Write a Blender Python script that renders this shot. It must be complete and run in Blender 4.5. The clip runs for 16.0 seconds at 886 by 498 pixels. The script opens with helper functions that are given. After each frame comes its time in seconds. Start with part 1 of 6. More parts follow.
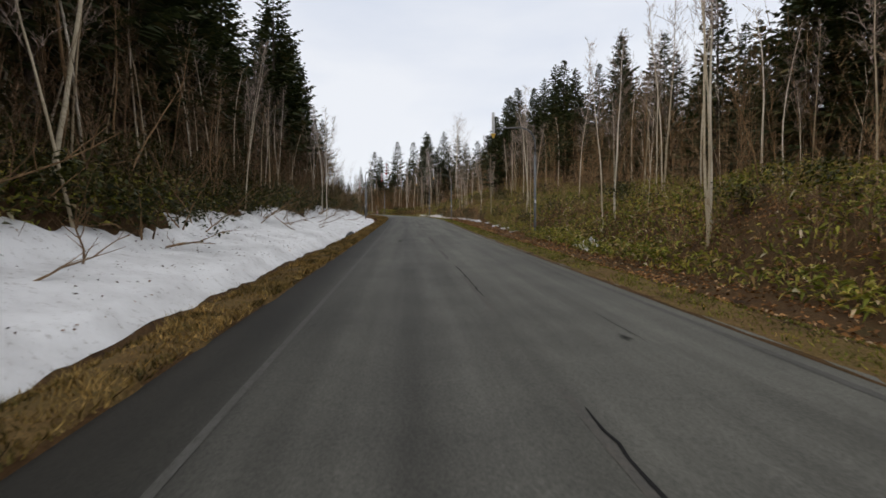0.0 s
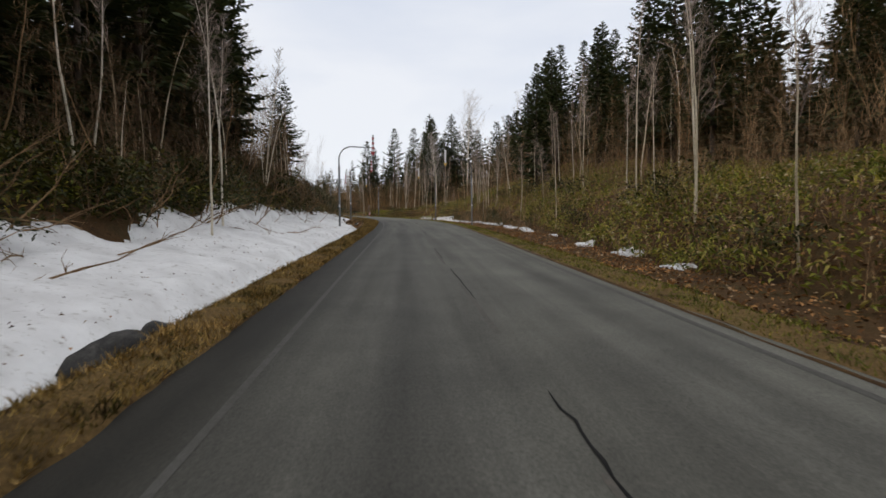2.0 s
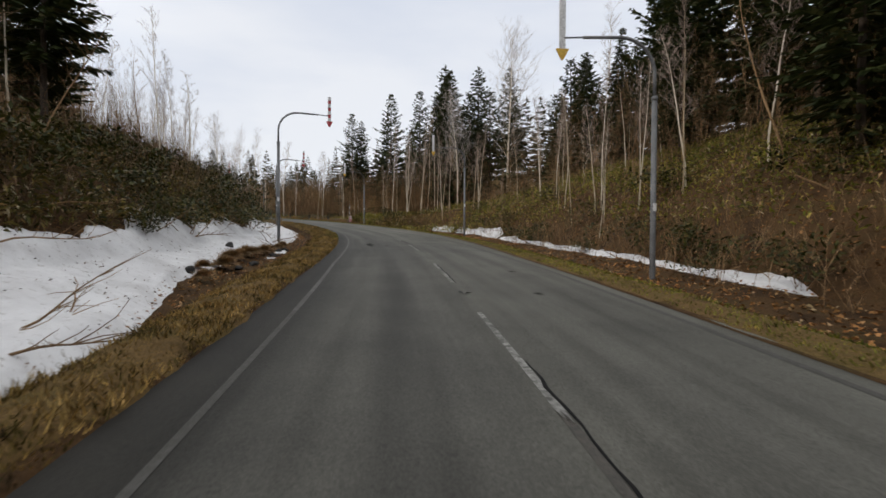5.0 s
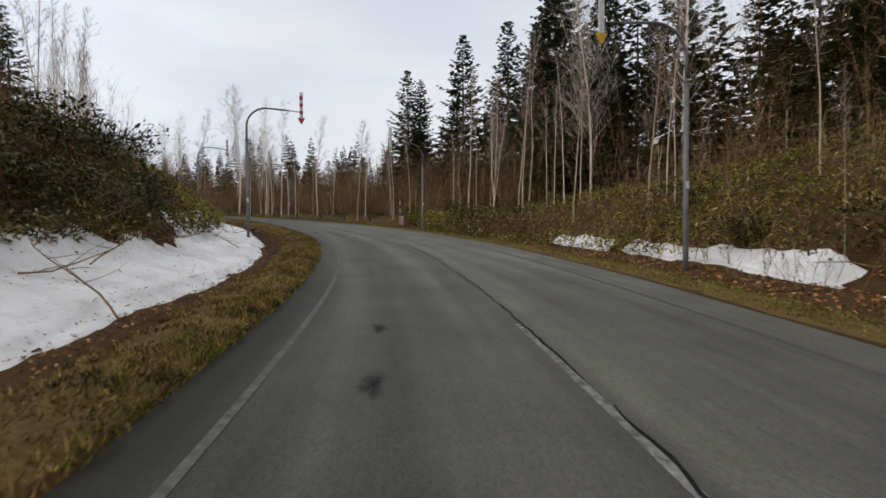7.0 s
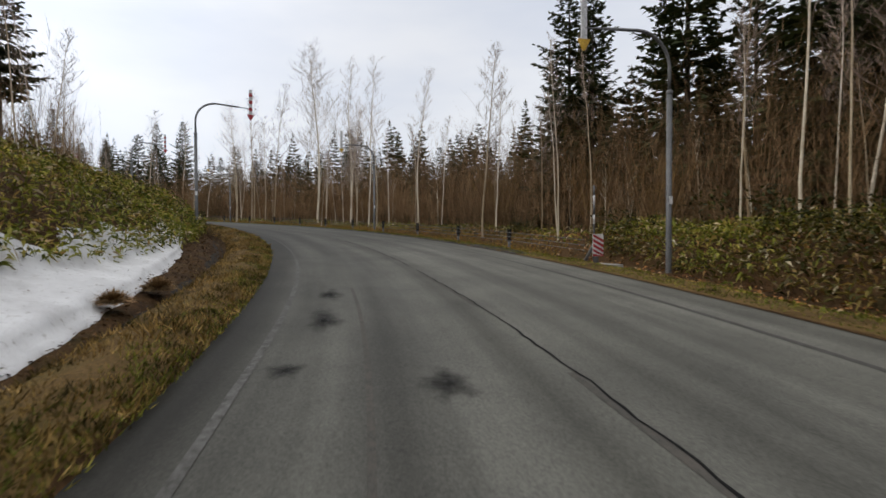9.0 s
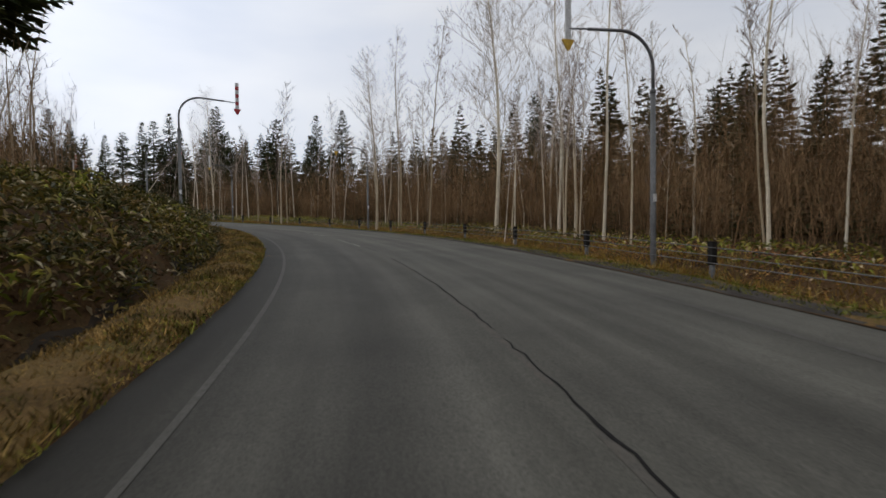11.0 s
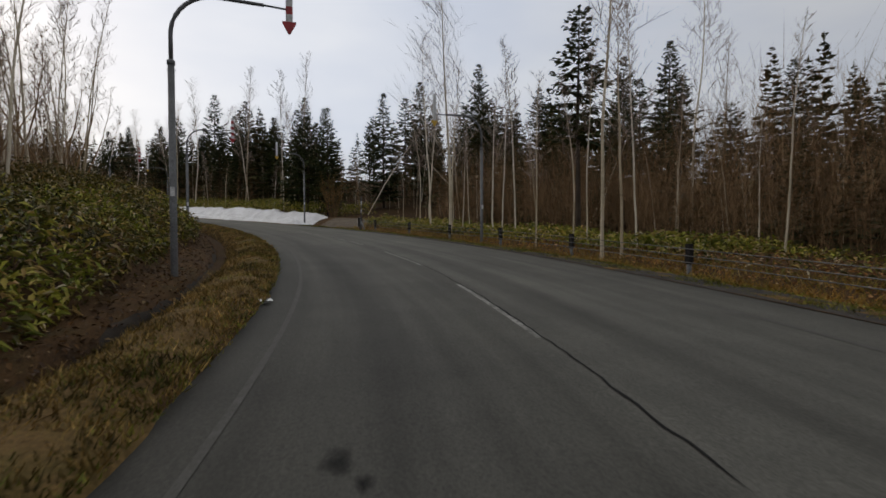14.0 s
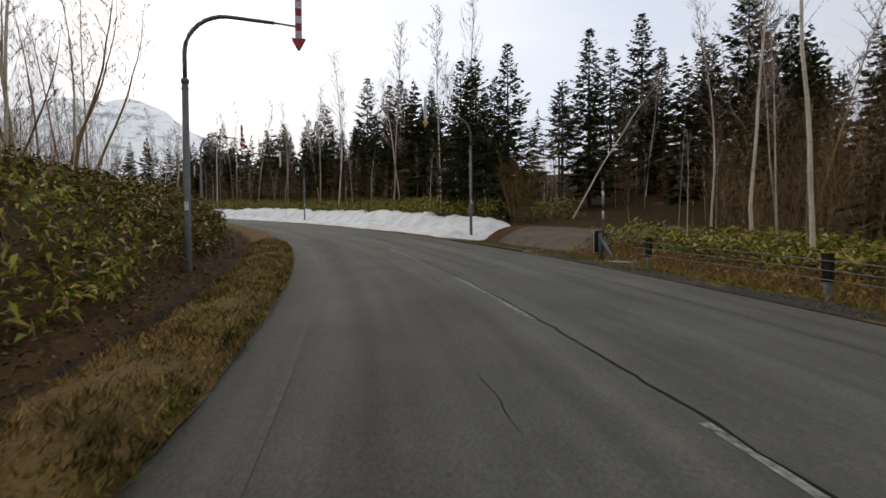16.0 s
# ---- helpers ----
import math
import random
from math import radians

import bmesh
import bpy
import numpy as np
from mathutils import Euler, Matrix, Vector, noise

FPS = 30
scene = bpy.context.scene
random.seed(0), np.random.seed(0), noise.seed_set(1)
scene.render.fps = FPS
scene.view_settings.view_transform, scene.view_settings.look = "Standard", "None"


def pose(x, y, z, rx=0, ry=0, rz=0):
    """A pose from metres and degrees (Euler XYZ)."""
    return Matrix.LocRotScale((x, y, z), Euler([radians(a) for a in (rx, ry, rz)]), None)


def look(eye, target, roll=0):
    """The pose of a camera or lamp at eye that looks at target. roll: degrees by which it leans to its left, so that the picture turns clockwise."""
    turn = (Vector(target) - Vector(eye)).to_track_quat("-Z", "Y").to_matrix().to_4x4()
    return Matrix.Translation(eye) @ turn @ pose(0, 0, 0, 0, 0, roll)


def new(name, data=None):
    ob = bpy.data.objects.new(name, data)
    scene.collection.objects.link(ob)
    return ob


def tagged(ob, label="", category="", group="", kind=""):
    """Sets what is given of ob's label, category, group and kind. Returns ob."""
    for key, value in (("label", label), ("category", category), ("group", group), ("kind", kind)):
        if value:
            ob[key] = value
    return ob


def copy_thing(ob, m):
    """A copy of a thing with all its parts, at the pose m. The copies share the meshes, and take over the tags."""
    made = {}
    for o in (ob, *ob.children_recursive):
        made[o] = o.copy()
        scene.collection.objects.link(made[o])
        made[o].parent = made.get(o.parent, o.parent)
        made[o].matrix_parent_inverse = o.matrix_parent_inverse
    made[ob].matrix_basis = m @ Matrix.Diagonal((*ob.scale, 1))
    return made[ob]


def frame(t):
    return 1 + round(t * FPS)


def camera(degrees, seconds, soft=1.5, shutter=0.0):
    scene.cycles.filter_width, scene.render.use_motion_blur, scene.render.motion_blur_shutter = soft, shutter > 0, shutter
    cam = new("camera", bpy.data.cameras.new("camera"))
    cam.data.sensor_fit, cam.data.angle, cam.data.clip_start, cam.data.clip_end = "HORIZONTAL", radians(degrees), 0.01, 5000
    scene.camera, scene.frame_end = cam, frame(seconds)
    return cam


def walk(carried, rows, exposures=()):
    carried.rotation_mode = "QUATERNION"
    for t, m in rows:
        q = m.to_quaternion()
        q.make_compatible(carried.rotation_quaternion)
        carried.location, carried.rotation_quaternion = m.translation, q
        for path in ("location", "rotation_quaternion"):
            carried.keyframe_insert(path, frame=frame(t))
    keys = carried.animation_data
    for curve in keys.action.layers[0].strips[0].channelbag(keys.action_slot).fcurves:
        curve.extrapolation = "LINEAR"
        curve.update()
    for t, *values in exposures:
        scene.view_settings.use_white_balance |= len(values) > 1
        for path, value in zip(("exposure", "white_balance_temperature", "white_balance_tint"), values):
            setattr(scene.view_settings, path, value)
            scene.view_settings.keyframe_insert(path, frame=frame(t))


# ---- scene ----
EXPOSURES = [(0.0, -0.1), (5.5, -0.15), (6.5, -0.2), (8.0, -0.22), (9.0, -0.2), (11.3, -0.6), (12.5, -0.9), (14.5, -0.95), (15.5, -0.85), (16.0, -0.62)]
cam = camera(80.1, 16.0, soft=1.6, shutter=0.08)
# seconds, place, pitch, roll, yaw of the vehicle's camera
ROWS = [
    (0.0, 0.00, 0.00, 1.60, -1.62, 0.27, -0.00),
    (0.5, -0.47, 6.43, 1.90, -1.57, 0.45, 0.00),
    (1.0, -0.98, 12.91, 2.26, -1.56, 0.53, -0.01),
    (1.5, -1.33, 19.34, 2.61, -1.69, 0.30, 0.04),
    (2.0, -1.78, 25.70, 2.87, -1.60, 0.49, -0.09),
    (2.5, -2.24, 32.00, 3.11, -1.46, 0.12, -0.30),
    (3.0, -2.72, 38.44, 3.42, -1.63, 0.03, -0.47),
    (3.5, -3.19, 44.97, 3.79, -1.36, 0.07, -0.70),
    (4.0, -3.67, 51.61, 4.17, -1.19, 0.07, -0.82),
    (4.5, -4.16, 58.33, 4.57, -1.19, -0.03, -0.68),
    (5.0, -4.69, 65.10, 4.96, -1.34, -0.22, -0.18),
    (5.5, -5.25, 71.89, 5.30, -1.53, -0.31, 0.78),
    (6.0, -5.97, 78.73, 5.57, -1.70, -0.06, 2.23),
    (6.5, -6.73, 85.50, 5.84, -1.68, 0.19, 4.53),
    (7.0, -8.04, 92.37, 6.16, -1.64, 0.45, 7.03),
    (7.5, -9.45, 99.07, 6.47, -1.67, 0.19, 9.61),
    (8.0, -11.18, 105.50, 6.77, -1.52, -0.03, 12.46),
    (8.5, -13.15, 111.68, 7.09, -1.37, -0.06, 15.84),
    (9.0, -15.74, 117.57, 7.49, -1.12, 0.20, 19.78),
    (9.5, -18.72, 123.31, 7.88, -1.09, 0.28, 24.04),
    (10.0, -22.05, 128.75, 8.26, -1.18, 0.37, 28.68),
    (10.5, -25.84, 133.94, 8.63, -1.33, 0.51, 33.44),
    (11.0, -30.10, 138.85, 8.99, -1.52, 0.68, 38.24),
    (11.5, -34.82, 143.38, 9.36, -1.57, 0.64, 43.10),
    (12.0, -40.15, 147.49, 9.76, -1.59, 0.30, 47.67),
    (12.5, -45.52, 151.17, 10.13, -1.72, 0.02, 52.41),
    (13.0, -51.06, 154.43, 10.45, -1.65, 0.24, 57.24),
    (13.5, -56.81, 157.01, 10.80, -1.59, 0.25, 62.15),
    (14.0, -62.58, 159.13, 11.09, -1.56, 0.17, 66.78),
    (14.5, -67.99, 160.69, 11.38, -1.52, 0.28, 71.49),
    (15.0, -73.74, 161.78, 11.64, -1.45, -0.13, 75.80),
    (15.5, -79.64, 162.24, 11.99, -1.48, 0.12, 80.06),
    (16.0, -85.56, 162.45, 12.29, -1.51, 0.39, 84.30),
]
walk(cam, [(t, pose(x, y, z, 90 + p, r, w)) for t, x, y, z, p, r, w in ROWS], EXPOSURES)

# ---- sky and light ----
SUN_AZ, SUN_EL = radians(112), radians(24)      # heading from +y towards -x
world = bpy.data.worlds.new("overcast_sky")
scene.world = world
world.use_nodes = True
wn, wl = world.node_tree.nodes, world.node_tree.links
wn.clear()
w_out = wn.new("ShaderNodeOutputWorld")
w_bg = wn.new("ShaderNodeBackground")
w_sky = wn.new("ShaderNodeTexSky")
w_sky.sky_type, w_sky.sun_disc = "NISHITA", False
w_sky.sun_elevation, w_sky.sun_rotation = SUN_EL, -SUN_AZ
w_sky.air_density, w_sky.dust_density = 1.0, 2.0
w_dim = wn.new("ShaderNodeMix")
w_dim.data_type, w_dim.blend_type = "RGBA", "MULTIPLY"
w_dim.inputs["Factor"].default_value = 1.0
w_dim.inputs["B"].default_value = (0.09, 0.09, 0.09, 1)
w_co = wn.new("ShaderNodeTexCoord")
w_map = wn.new("ShaderNodeMapping")
w_map.inputs["Scale"].default_value = (1.0, 1.0, 3.5)
w_noise = wn.new("ShaderNodeTexNoise")
w_noise.inputs["Scale"].default_value, w_noise.inputs["Detail"].default_value = 1.6, 6
w_noise.inputs["Roughness"].default_value = 0.5
w_ramp = wn.new("ShaderNodeValToRGB")
w_ramp.color_ramp.elements[0].position, w_ramp.color_ramp.elements[1].position = 0.37, 0.63
w_ramp.color_ramp.elements[0].color = (0.72, 0.77, 0.88, 1)
w_ramp.color_ramp.elements[1].color = (0.90, 0.92, 0.97, 1)
w_mix = wn.new("ShaderNodeMix")
w_mix.data_type = "RGBA"
w_mix.inputs["Factor"].default_value = 0.86
wl.new(w_co.outputs["Generated"], w_map.inputs["Vector"])
wl.new(w_map.outputs["Vector"], w_noise.inputs["Vector"])
wl.new(w_noise.outputs["Fac"], w_ramp.inputs["Fac"])
wl.new(w_sky.outputs["Color"], w_dim.inputs["A"])
wl.new(w_dim.outputs["Result"], w_mix.inputs["A"])
wl.new(w_ramp.outputs["Color"], w_mix.inputs["B"])
# the cloud is brighter towards the hidden sun
w_dot = wn.new("ShaderNodeVectorMath")
w_dot.operation = "DOT_PRODUCT"
w_dot.inputs[1].default_value = (-math.sin(SUN_AZ) * math.cos(SUN_EL), math.cos(SUN_AZ) * math.cos(SUN_EL), math.sin(SUN_EL))
w_glow = wn.new("ShaderNodeMapRange")
w_glow.interpolation_type = "SMOOTHSTEP"
w_glow.inputs["From Min"].default_value, w_glow.inputs["From Max"].default_value = 0.1, 1.0
w_glow.inputs["To Min"].default_value, w_glow.inputs["To Max"].default_value = 1.14, 1.82
w_warm = wn.new("ShaderNodeMix")
w_warm.data_type, w_warm.blend_type = "RGBA", "MULTIPLY"
w_warm.inputs["Factor"].default_value = 1.0
wl.new(w_co.outputs["Generated"], w_dot.inputs[0])
wl.new(w_dot.outputs["Value"], w_glow.inputs["Value"])
wl.new(w_mix.outputs["Result"], w_warm.inputs["A"])
wl.new(w_glow.outputs["Result"], w_warm.inputs["B"])
# an overcast sky is brightest overhead
w_sep = wn.new("ShaderNodeSeparateXYZ")
w_high = wn.new("ShaderNodeMapRange")
w_high.interpolation_type = "SMOOTHSTEP"
w_high.inputs["From Min"].default_value, w_high.inputs["From Max"].default_value = 0.40, 0.95
w_tone = wn.new("ShaderNodeMix")
w_tone.data_type = "RGBA"
w_tone.inputs["A"].default_value = (1.0, 1.0, 1.0, 1)
w_tone.inputs["B"].default_value = (1.55, 1.49, 1.36, 1)
w_top = wn.new("ShaderNodeMix")
w_top.data_type, w_top.blend_type = "RGBA", "MULTIPLY"
w_top.inputs["Factor"].default_value = 1.0
wl.new(w_co.outputs["Generated"], w_sep.inputs["Vector"])
wl.new(w_sep.outputs["Z"], w_high.inputs["Value"])
wl.new(w_high.outputs["Result"], w_tone.inputs["Factor"])
wl.new(w_warm.outputs["Result"], w_top.inputs["A"])
wl.new(w_tone.outputs["Result"], w_top.inputs["B"])
wl.new(w_top.outputs["Result"], w_bg.inputs["Color"])
w_bg.inputs["Strength"].default_value = 1.0
wl.new(w_bg.outputs["Background"], w_out.inputs["Surface"])

sun = new("sun", bpy.data.lights.new("sun", "SUN"))
sun.data.energy, sun.data.angle, sun.data.color = 0.6, radians(16), (1.0, 0.86, 0.66)
sun_from = Vector((-math.sin(SUN_AZ) * math.cos(SUN_EL), math.cos(SUN_AZ) * math.cos(SUN_EL), math.sin(SUN_EL)))
sun.matrix_world = look(sun_from * 300, (0, 0, 0))


# ---- materials ----
def shader(name, rough=0.8, metal=0.0, gloss=0.1):
    m = bpy.data.materials.new(name)
    m.use_nodes = True
    n, l = m.node_tree.nodes, m.node_tree.links
    b = n["Principled BSDF"]
    b.inputs["Roughness"].default_value, b.inputs["Metallic"].default_value = rough, metal
    b.inputs["Specular IOR Level"].default_value = gloss
    return m, n, l, b


def tex(n, l, scale, detail=4.0, rough=0.55, stretch=None, coord="Object"):
    co = n.new("ShaderNodeTexCoord")
    t = n.new("ShaderNodeTexNoise")
    t.inputs["Scale"].default_value, t.inputs["Detail"].default_value = scale, detail
    t.inputs["Roughness"].default_value = rough
    if stretch:
        mp = n.new("ShaderNodeMapping")
        mp.inputs["Scale"].default_value = stretch
        l.new(co.outputs[coord], mp.inputs["Vector"])
        l.new(mp.outputs["Vector"], t.inputs["Vector"])
    else:
        l.new(co.outputs[coord], t.inputs["Vector"])
    return t.outputs["Fac"]


def ramp(n, l, fac, stops):
    r = n.new("ShaderNodeValToRGB")
    e = r.color_ramp.elements
    while len(e) < len(stops):
        e.new(0.5)
    for i, (p, c) in enumerate(stops):
        e[i].position = p
        e[i].color = (*c, 1) if len(c) == 3 else c
    l.new(fac, r.inputs["Fac"])
    return r.outputs["Color"]


def mixc(n, l, fac, a, b, mode="MIX"):
    x = n.new("ShaderNodeMix")
    x.data_type, x.blend_type = "RGBA", mode
    for key, v in (("Factor", fac), ("A", a), ("B", b)):
        if isinstance(v, (int, float)):
            x.inputs[key].default_value = v
        elif isinstance(v, tuple):
            x.inputs[key].default_value = (*v, 1)
        else:
            l.new(v, x.inputs[key])
    return x.outputs["Result"]


def bump(n, l, b, height, strength=0.3, dist=0.02):
    x = n.new("ShaderNodeBump")
    x.inputs["Strength"].default_value, x.inputs["Distance"].default_value = strength, dist
    l.new(height, x.inputs["Height"])
    l.new(x.outputs["Normal"], b.inputs["Normal"])


def two_scale(name, dark, light, big, small, rough=0.85, relief=0.3, dist=0.02, metal=0.0, island=0.0, stretch=None):
    """Colour that drifts at a large scale and is grained at a small one."""
    m, n, l, b = shader(name, rough, metal, 0.5 if rough < 0.6 else 0.1)
    f1, f2 = tex(n, l, big, 3, stretch=stretch), tex(n, l, small, 6, 0.6, stretch=stretch)
    c1 = ramp(n, l, f1, [(0.3, dark), (0.7, light)])
    c2 = ramp(n, l, f2, [(0.25, (0.45, 0.45, 0.45)), (0.75, (1.3, 1.3, 1.3))])
    c = mixc(n, l, 1.0, c1, c2, "MULTIPLY")
    if island:
        g = n.new("ShaderNodeNewGeometry")
        c3 = ramp(n, l, g.outputs["Random Per Island"], [(0.0, (1 - island,) * 3), (1.0, (1 + island,) * 3)])
        c = mixc(n, l, 1.0, c, c3, "MULTIPLY")
    l.new(c, b.inputs["Base Color"])
    bump(n, l, b, f2, relief, dist)
    return m


def leaf_material(name, stops, rough=0.5, thin=0.25):
    """Leaves: each one takes its own colour, and some light passes through."""
    m, n, l, b = shader(name, rough)
    g = n.new("ShaderNodeNewGeometry")
    c = ramp(n, l, g.outputs["Random Per Island"], stops)
    v = ramp(n, l, tex(n, l, 0.5, 4), [(0.3, (0.62, 0.66, 0.55)), (0.5, (1.0, 1.0, 1.0)), (0.7, (1.35, 1.22, 1.05))])
    c = mixc(n, l, 1.0, c, v, "MULTIPLY")
    l.new(c, b.inputs["Base Color"])
    t = n.new("ShaderNodeBsdfTranslucent")
    l.new(c, t.inputs["Color"])
    s = n.new("ShaderNodeMixShader")
    s.inputs["Fac"].default_value = thin
    out = n["Material Output"]
    l.new(b.outputs["BSDF"], s.inputs[1])
    l.new(t.outputs["BSDF"], s.inputs[2])
    l.new(s.outputs["Shader"], out.inputs["Surface"])
    return m


def road_material():
    """Weathered asphalt: paler and darker bands along the lanes, stains, fine aggregate. UV holds metres along and across."""
    m, n, l, b = shader("weathered_asphalt", 0.8, 0.0, 0.2)
    uv = n.new("ShaderNodeUVMap")
    sep = n.new("ShaderNodeSeparateXYZ")
    l.new(uv.outputs["UV"], sep.inputs["Vector"])
    mp = n.new("ShaderNodeMapping")
    mp.inputs["Scale"].default_value = (0.05, 1.0, 1.0)
    l.new(uv.outputs["UV"], mp.inputs["Vector"])
    band = n.new("ShaderNodeTexNoise")
    band.inputs["Scale"].default_value, band.inputs["Detail"].default_value = 1.7, 4
    l.new(mp.outputs["Vector"], band.inputs["Vector"])
    c = ramp(n, l, band.outputs["Fac"], [(0.3, (0.047, 0.0450, 0.039)), (0.5, (0.066, 0.0635, 0.0555)), (0.72, (0.090, 0.0865, 0.076))])
    # bands between and under the wheels, by the distance across
    across = n.new("ShaderNodeMapRange")
    across.inputs["From Min"].default_value, across.inputs["From Max"].default_value = -3.0, 8.0
    l.new(sep.outputs["Y"], across.inputs["Value"])
    wheel = ramp(n, l, across.outputs["Result"], [(0.0, (0.20, 0.185, 0.17)), (0.075, (0.27, 0.255, 0.24)), (0.12, (0.42, 0.41, 0.39)), (0.15, (0.68, 0.68, 0.67)), (0.188, (0.93, 0.93, 0.92)), (0.215, (1.05, 1.05, 1.04)),
                                                 (0.272, (0.76, 0.76, 0.76)), (0.33, (1.12, 1.12, 1.12)), (0.40, (1.12, 1.12, 1.10)), (0.48, (1.32, 1.32, 1.31)), (0.56, (1.18, 1.18, 1.17)), (0.66, (1.36, 1.36, 1.35)), (0.85, (1.25, 1.24, 1.22)), (1.0, (0.9, 0.88, 0.87))])
    c = mixc(n, l, 1.0, c, wheel, "MULTIPLY")
    # paler and darker stretches: changes of exposure painted into the asphalt's colour
    along = n.new("ShaderNodeMapRange")
    along.inputs["From Min"].default_value, along.inputs["From Max"].default_value = 0.0, 250.0
    l.new(sep.outputs["X"], along.inputs["Value"])
    c = mixc(n, l, 1.0, c, ramp(n, l, along.outputs["Result"], [(0.40, (1.0, 1.0, 1.0)), (0.44, (1.26, 1.27, 1.28)), (0.53, (1.26, 1.27, 1.28)), (0.60, (0.8, 0.8, 0.8)), (0.80, (0.82, 0.82, 0.82)), (0.88, (0.98, 0.98, 0.97))]), "MULTIPLY")
    blot = ramp(n, l, tex(n, l, 0.6, 5, 0.6), [(0.3, (0.8, 0.8, 0.8)), (0.65, (1.1, 1.1, 1.09))])
    c = mixc(n, l, 1.0, c, blot, "MULTIPLY")
    grain = tex(n, l, 34, 6, 0.8)
    gr = ramp(n, l, grain, [(0.28, (0.45, 0.45, 0.45)), (0.72, (1.6, 1.6, 1.57))])
    c = mixc(n, l, 1.0, c, gr, "MULTIPLY")
    l.new(c, b.inputs["Base Color"])
    bump(n, l, b, grain, 0.5, 0.006)
    return m


def worn_paint(name, colour, wear):
    """Road paint worn through to the asphalt in patches."""
    m, n, l, b = shader(name, 0.75)
    f = tex(n, l, 9, 6, 0.75)
    f2 = tex(n, l, 0.7, 3)
    k = ramp(n, l, f, [(max(wear - 0.16, 0.01), (0, 0, 0)), (min(wear + 0.16, 0.99), (1, 1, 1))])
    k2 = ramp(n, l, f2, [(0.3, (0.35, 0.35, 0.35)), (0.7, (1, 1, 1))])
    k = mixc(n, l, 1.0, k, k2, "MULTIPLY")
    bw = n.new("ShaderNodeRGBToBW")
    l.new(k, bw.inputs["Color"])
    base = ramp(n, l, tex(n, l, 60, 3), [(0.3, (0.044, 0.042, 0.037)), (0.7, (0.080, 0.0765, 0.068))])
    l.new(mixc(n, l, bw.outputs["Val"], base, colour), b.inputs["Base Color"])
    bump(n, l, b, f, 0.3, 0.004)
    return m


def snow_material():
    m, n, l, b = shader("old_snow", 0.6)
    f = tex(n, l, 0.8, 5, 0.6)
    c = ramp(n, l, f, [(0.25, (0.48, 0.47, 0.47)), (0.6, (0.70, 0.695, 0.70))])
    d = ramp(n, l, tex(n, l, 7, 8, 0.75), [(0.56, (1, 1, 1)), (0.72, (0.34, 0.30, 0.25))])
    c = mixc(n, l, 1.0, c, d, "MULTIPLY")
    l.new(c, b.inputs["Base Color"])
    bump(n, l, b, tex(n, l, 5, 6, 0.6), 0.5, 0.08)
    return m


def birch_bark():
    m, n, l, b = shader("birch_bark", 0.7)
    f = tex(n, l, 1.0, 5, 0.7, (3.0, 3.0, 16.0))
    c = ramp(n, l, f, [(0.28, (0.09, 0.07, 0.055)), (0.37, (0.62, 0.57, 0.49)), (0.7, (0.84, 0.80, 0.71))])
    g = ramp(n, l, tex(n, l, 0.5, 3), [(0.3, (0.6, 0.56, 0.5)), (0.7, (1.05, 1.04, 1.02))])
    oi = n.new("ShaderNodeObjectInfo")
    r = ramp(n, l, oi.outputs["Random"], [(0.0, (0.50, 0.41, 0.30)), (0.3, (0.86, 0.78, 0.66)), (0.6, (1.04, 0.99, 0.90)), (1.0, (1.14, 1.12, 1.08))])
    c = mixc(n, l, 1.0, mixc(n, l, 1.0, c, g, "MULTIPLY"), r, "MULTIPLY")
    l.new(c, b.inputs["Base Color"])
    bump(n, l, b, f, 0.3, 0.01)
    return m


def verge_material(name, cols):
    """Ground under the grass and litter: patches of three colours with fine relief."""
    m, n, l, b = shader(name, 0.95)
    f = tex(n, l, 0.9, 6, 0.65)
    c = ramp(n, l, f, [(0.3, cols[0]), (0.5, cols[1]), (0.7, cols[2])])
    g = tex(n, l, 22, 5, 0.7)
    c = mixc(n, l, 1.0, c, ramp(n, l, g, [(0.3, (0.45, 0.45, 0.45)), (0.7, (1.4, 1.4, 1.4))]), "MULTIPLY")
    l.new(c, b.inputs["Base Color"])
    bump(n, l, b, g, 0.7, 0.05)
    return m


def soaked(name):
    """A stain that fades towards its rim, broken up by the asphalt's grain; the UV's first number is 0 in the middle and 1 at the rim."""
    m, n, l, b = shader(name, 0.7)
    b.inputs["Base Color"].default_value = (0.014, 0.0135, 0.0125, 1)
    uv = n.new("ShaderNodeUVMap")
    sep = n.new("ShaderNodeSeparateXYZ")
    l.new(uv.outputs["UV"], sep.inputs["Vector"])
    add = n.new("ShaderNodeMath")
    add.operation = "MULTIPLY_ADD"
    l.new(tex(n, l, 5, 7, 0.8), add.inputs[0])
    add.inputs[1].default_value = 1.5
    l.new(sep.outputs["X"], add.inputs[2])
    k2 = n.new("ShaderNodeMapRange")
    k2.inputs["From Min"].default_value, k2.inputs["From Max"].default_value = 0.7, 1.65
    k2.inputs["To Min"].default_value, k2.inputs["To Max"].default_value = 0.85, 0.0
    l.new(add.outputs["Value"], k2.inputs["Value"])
    t = n.new("ShaderNodeBsdfTransparent")
    mx = n.new("ShaderNodeMixShader")
    l.new(k2.outputs["Result"], mx.inputs["Fac"])
    l.new(t.outputs["BSDF"], mx.inputs[1])
    l.new(b.outputs["BSDF"], mx.inputs[2])
    l.new(mx.outputs["Shader"], n["Material Output"].inputs["Surface"])
    return m


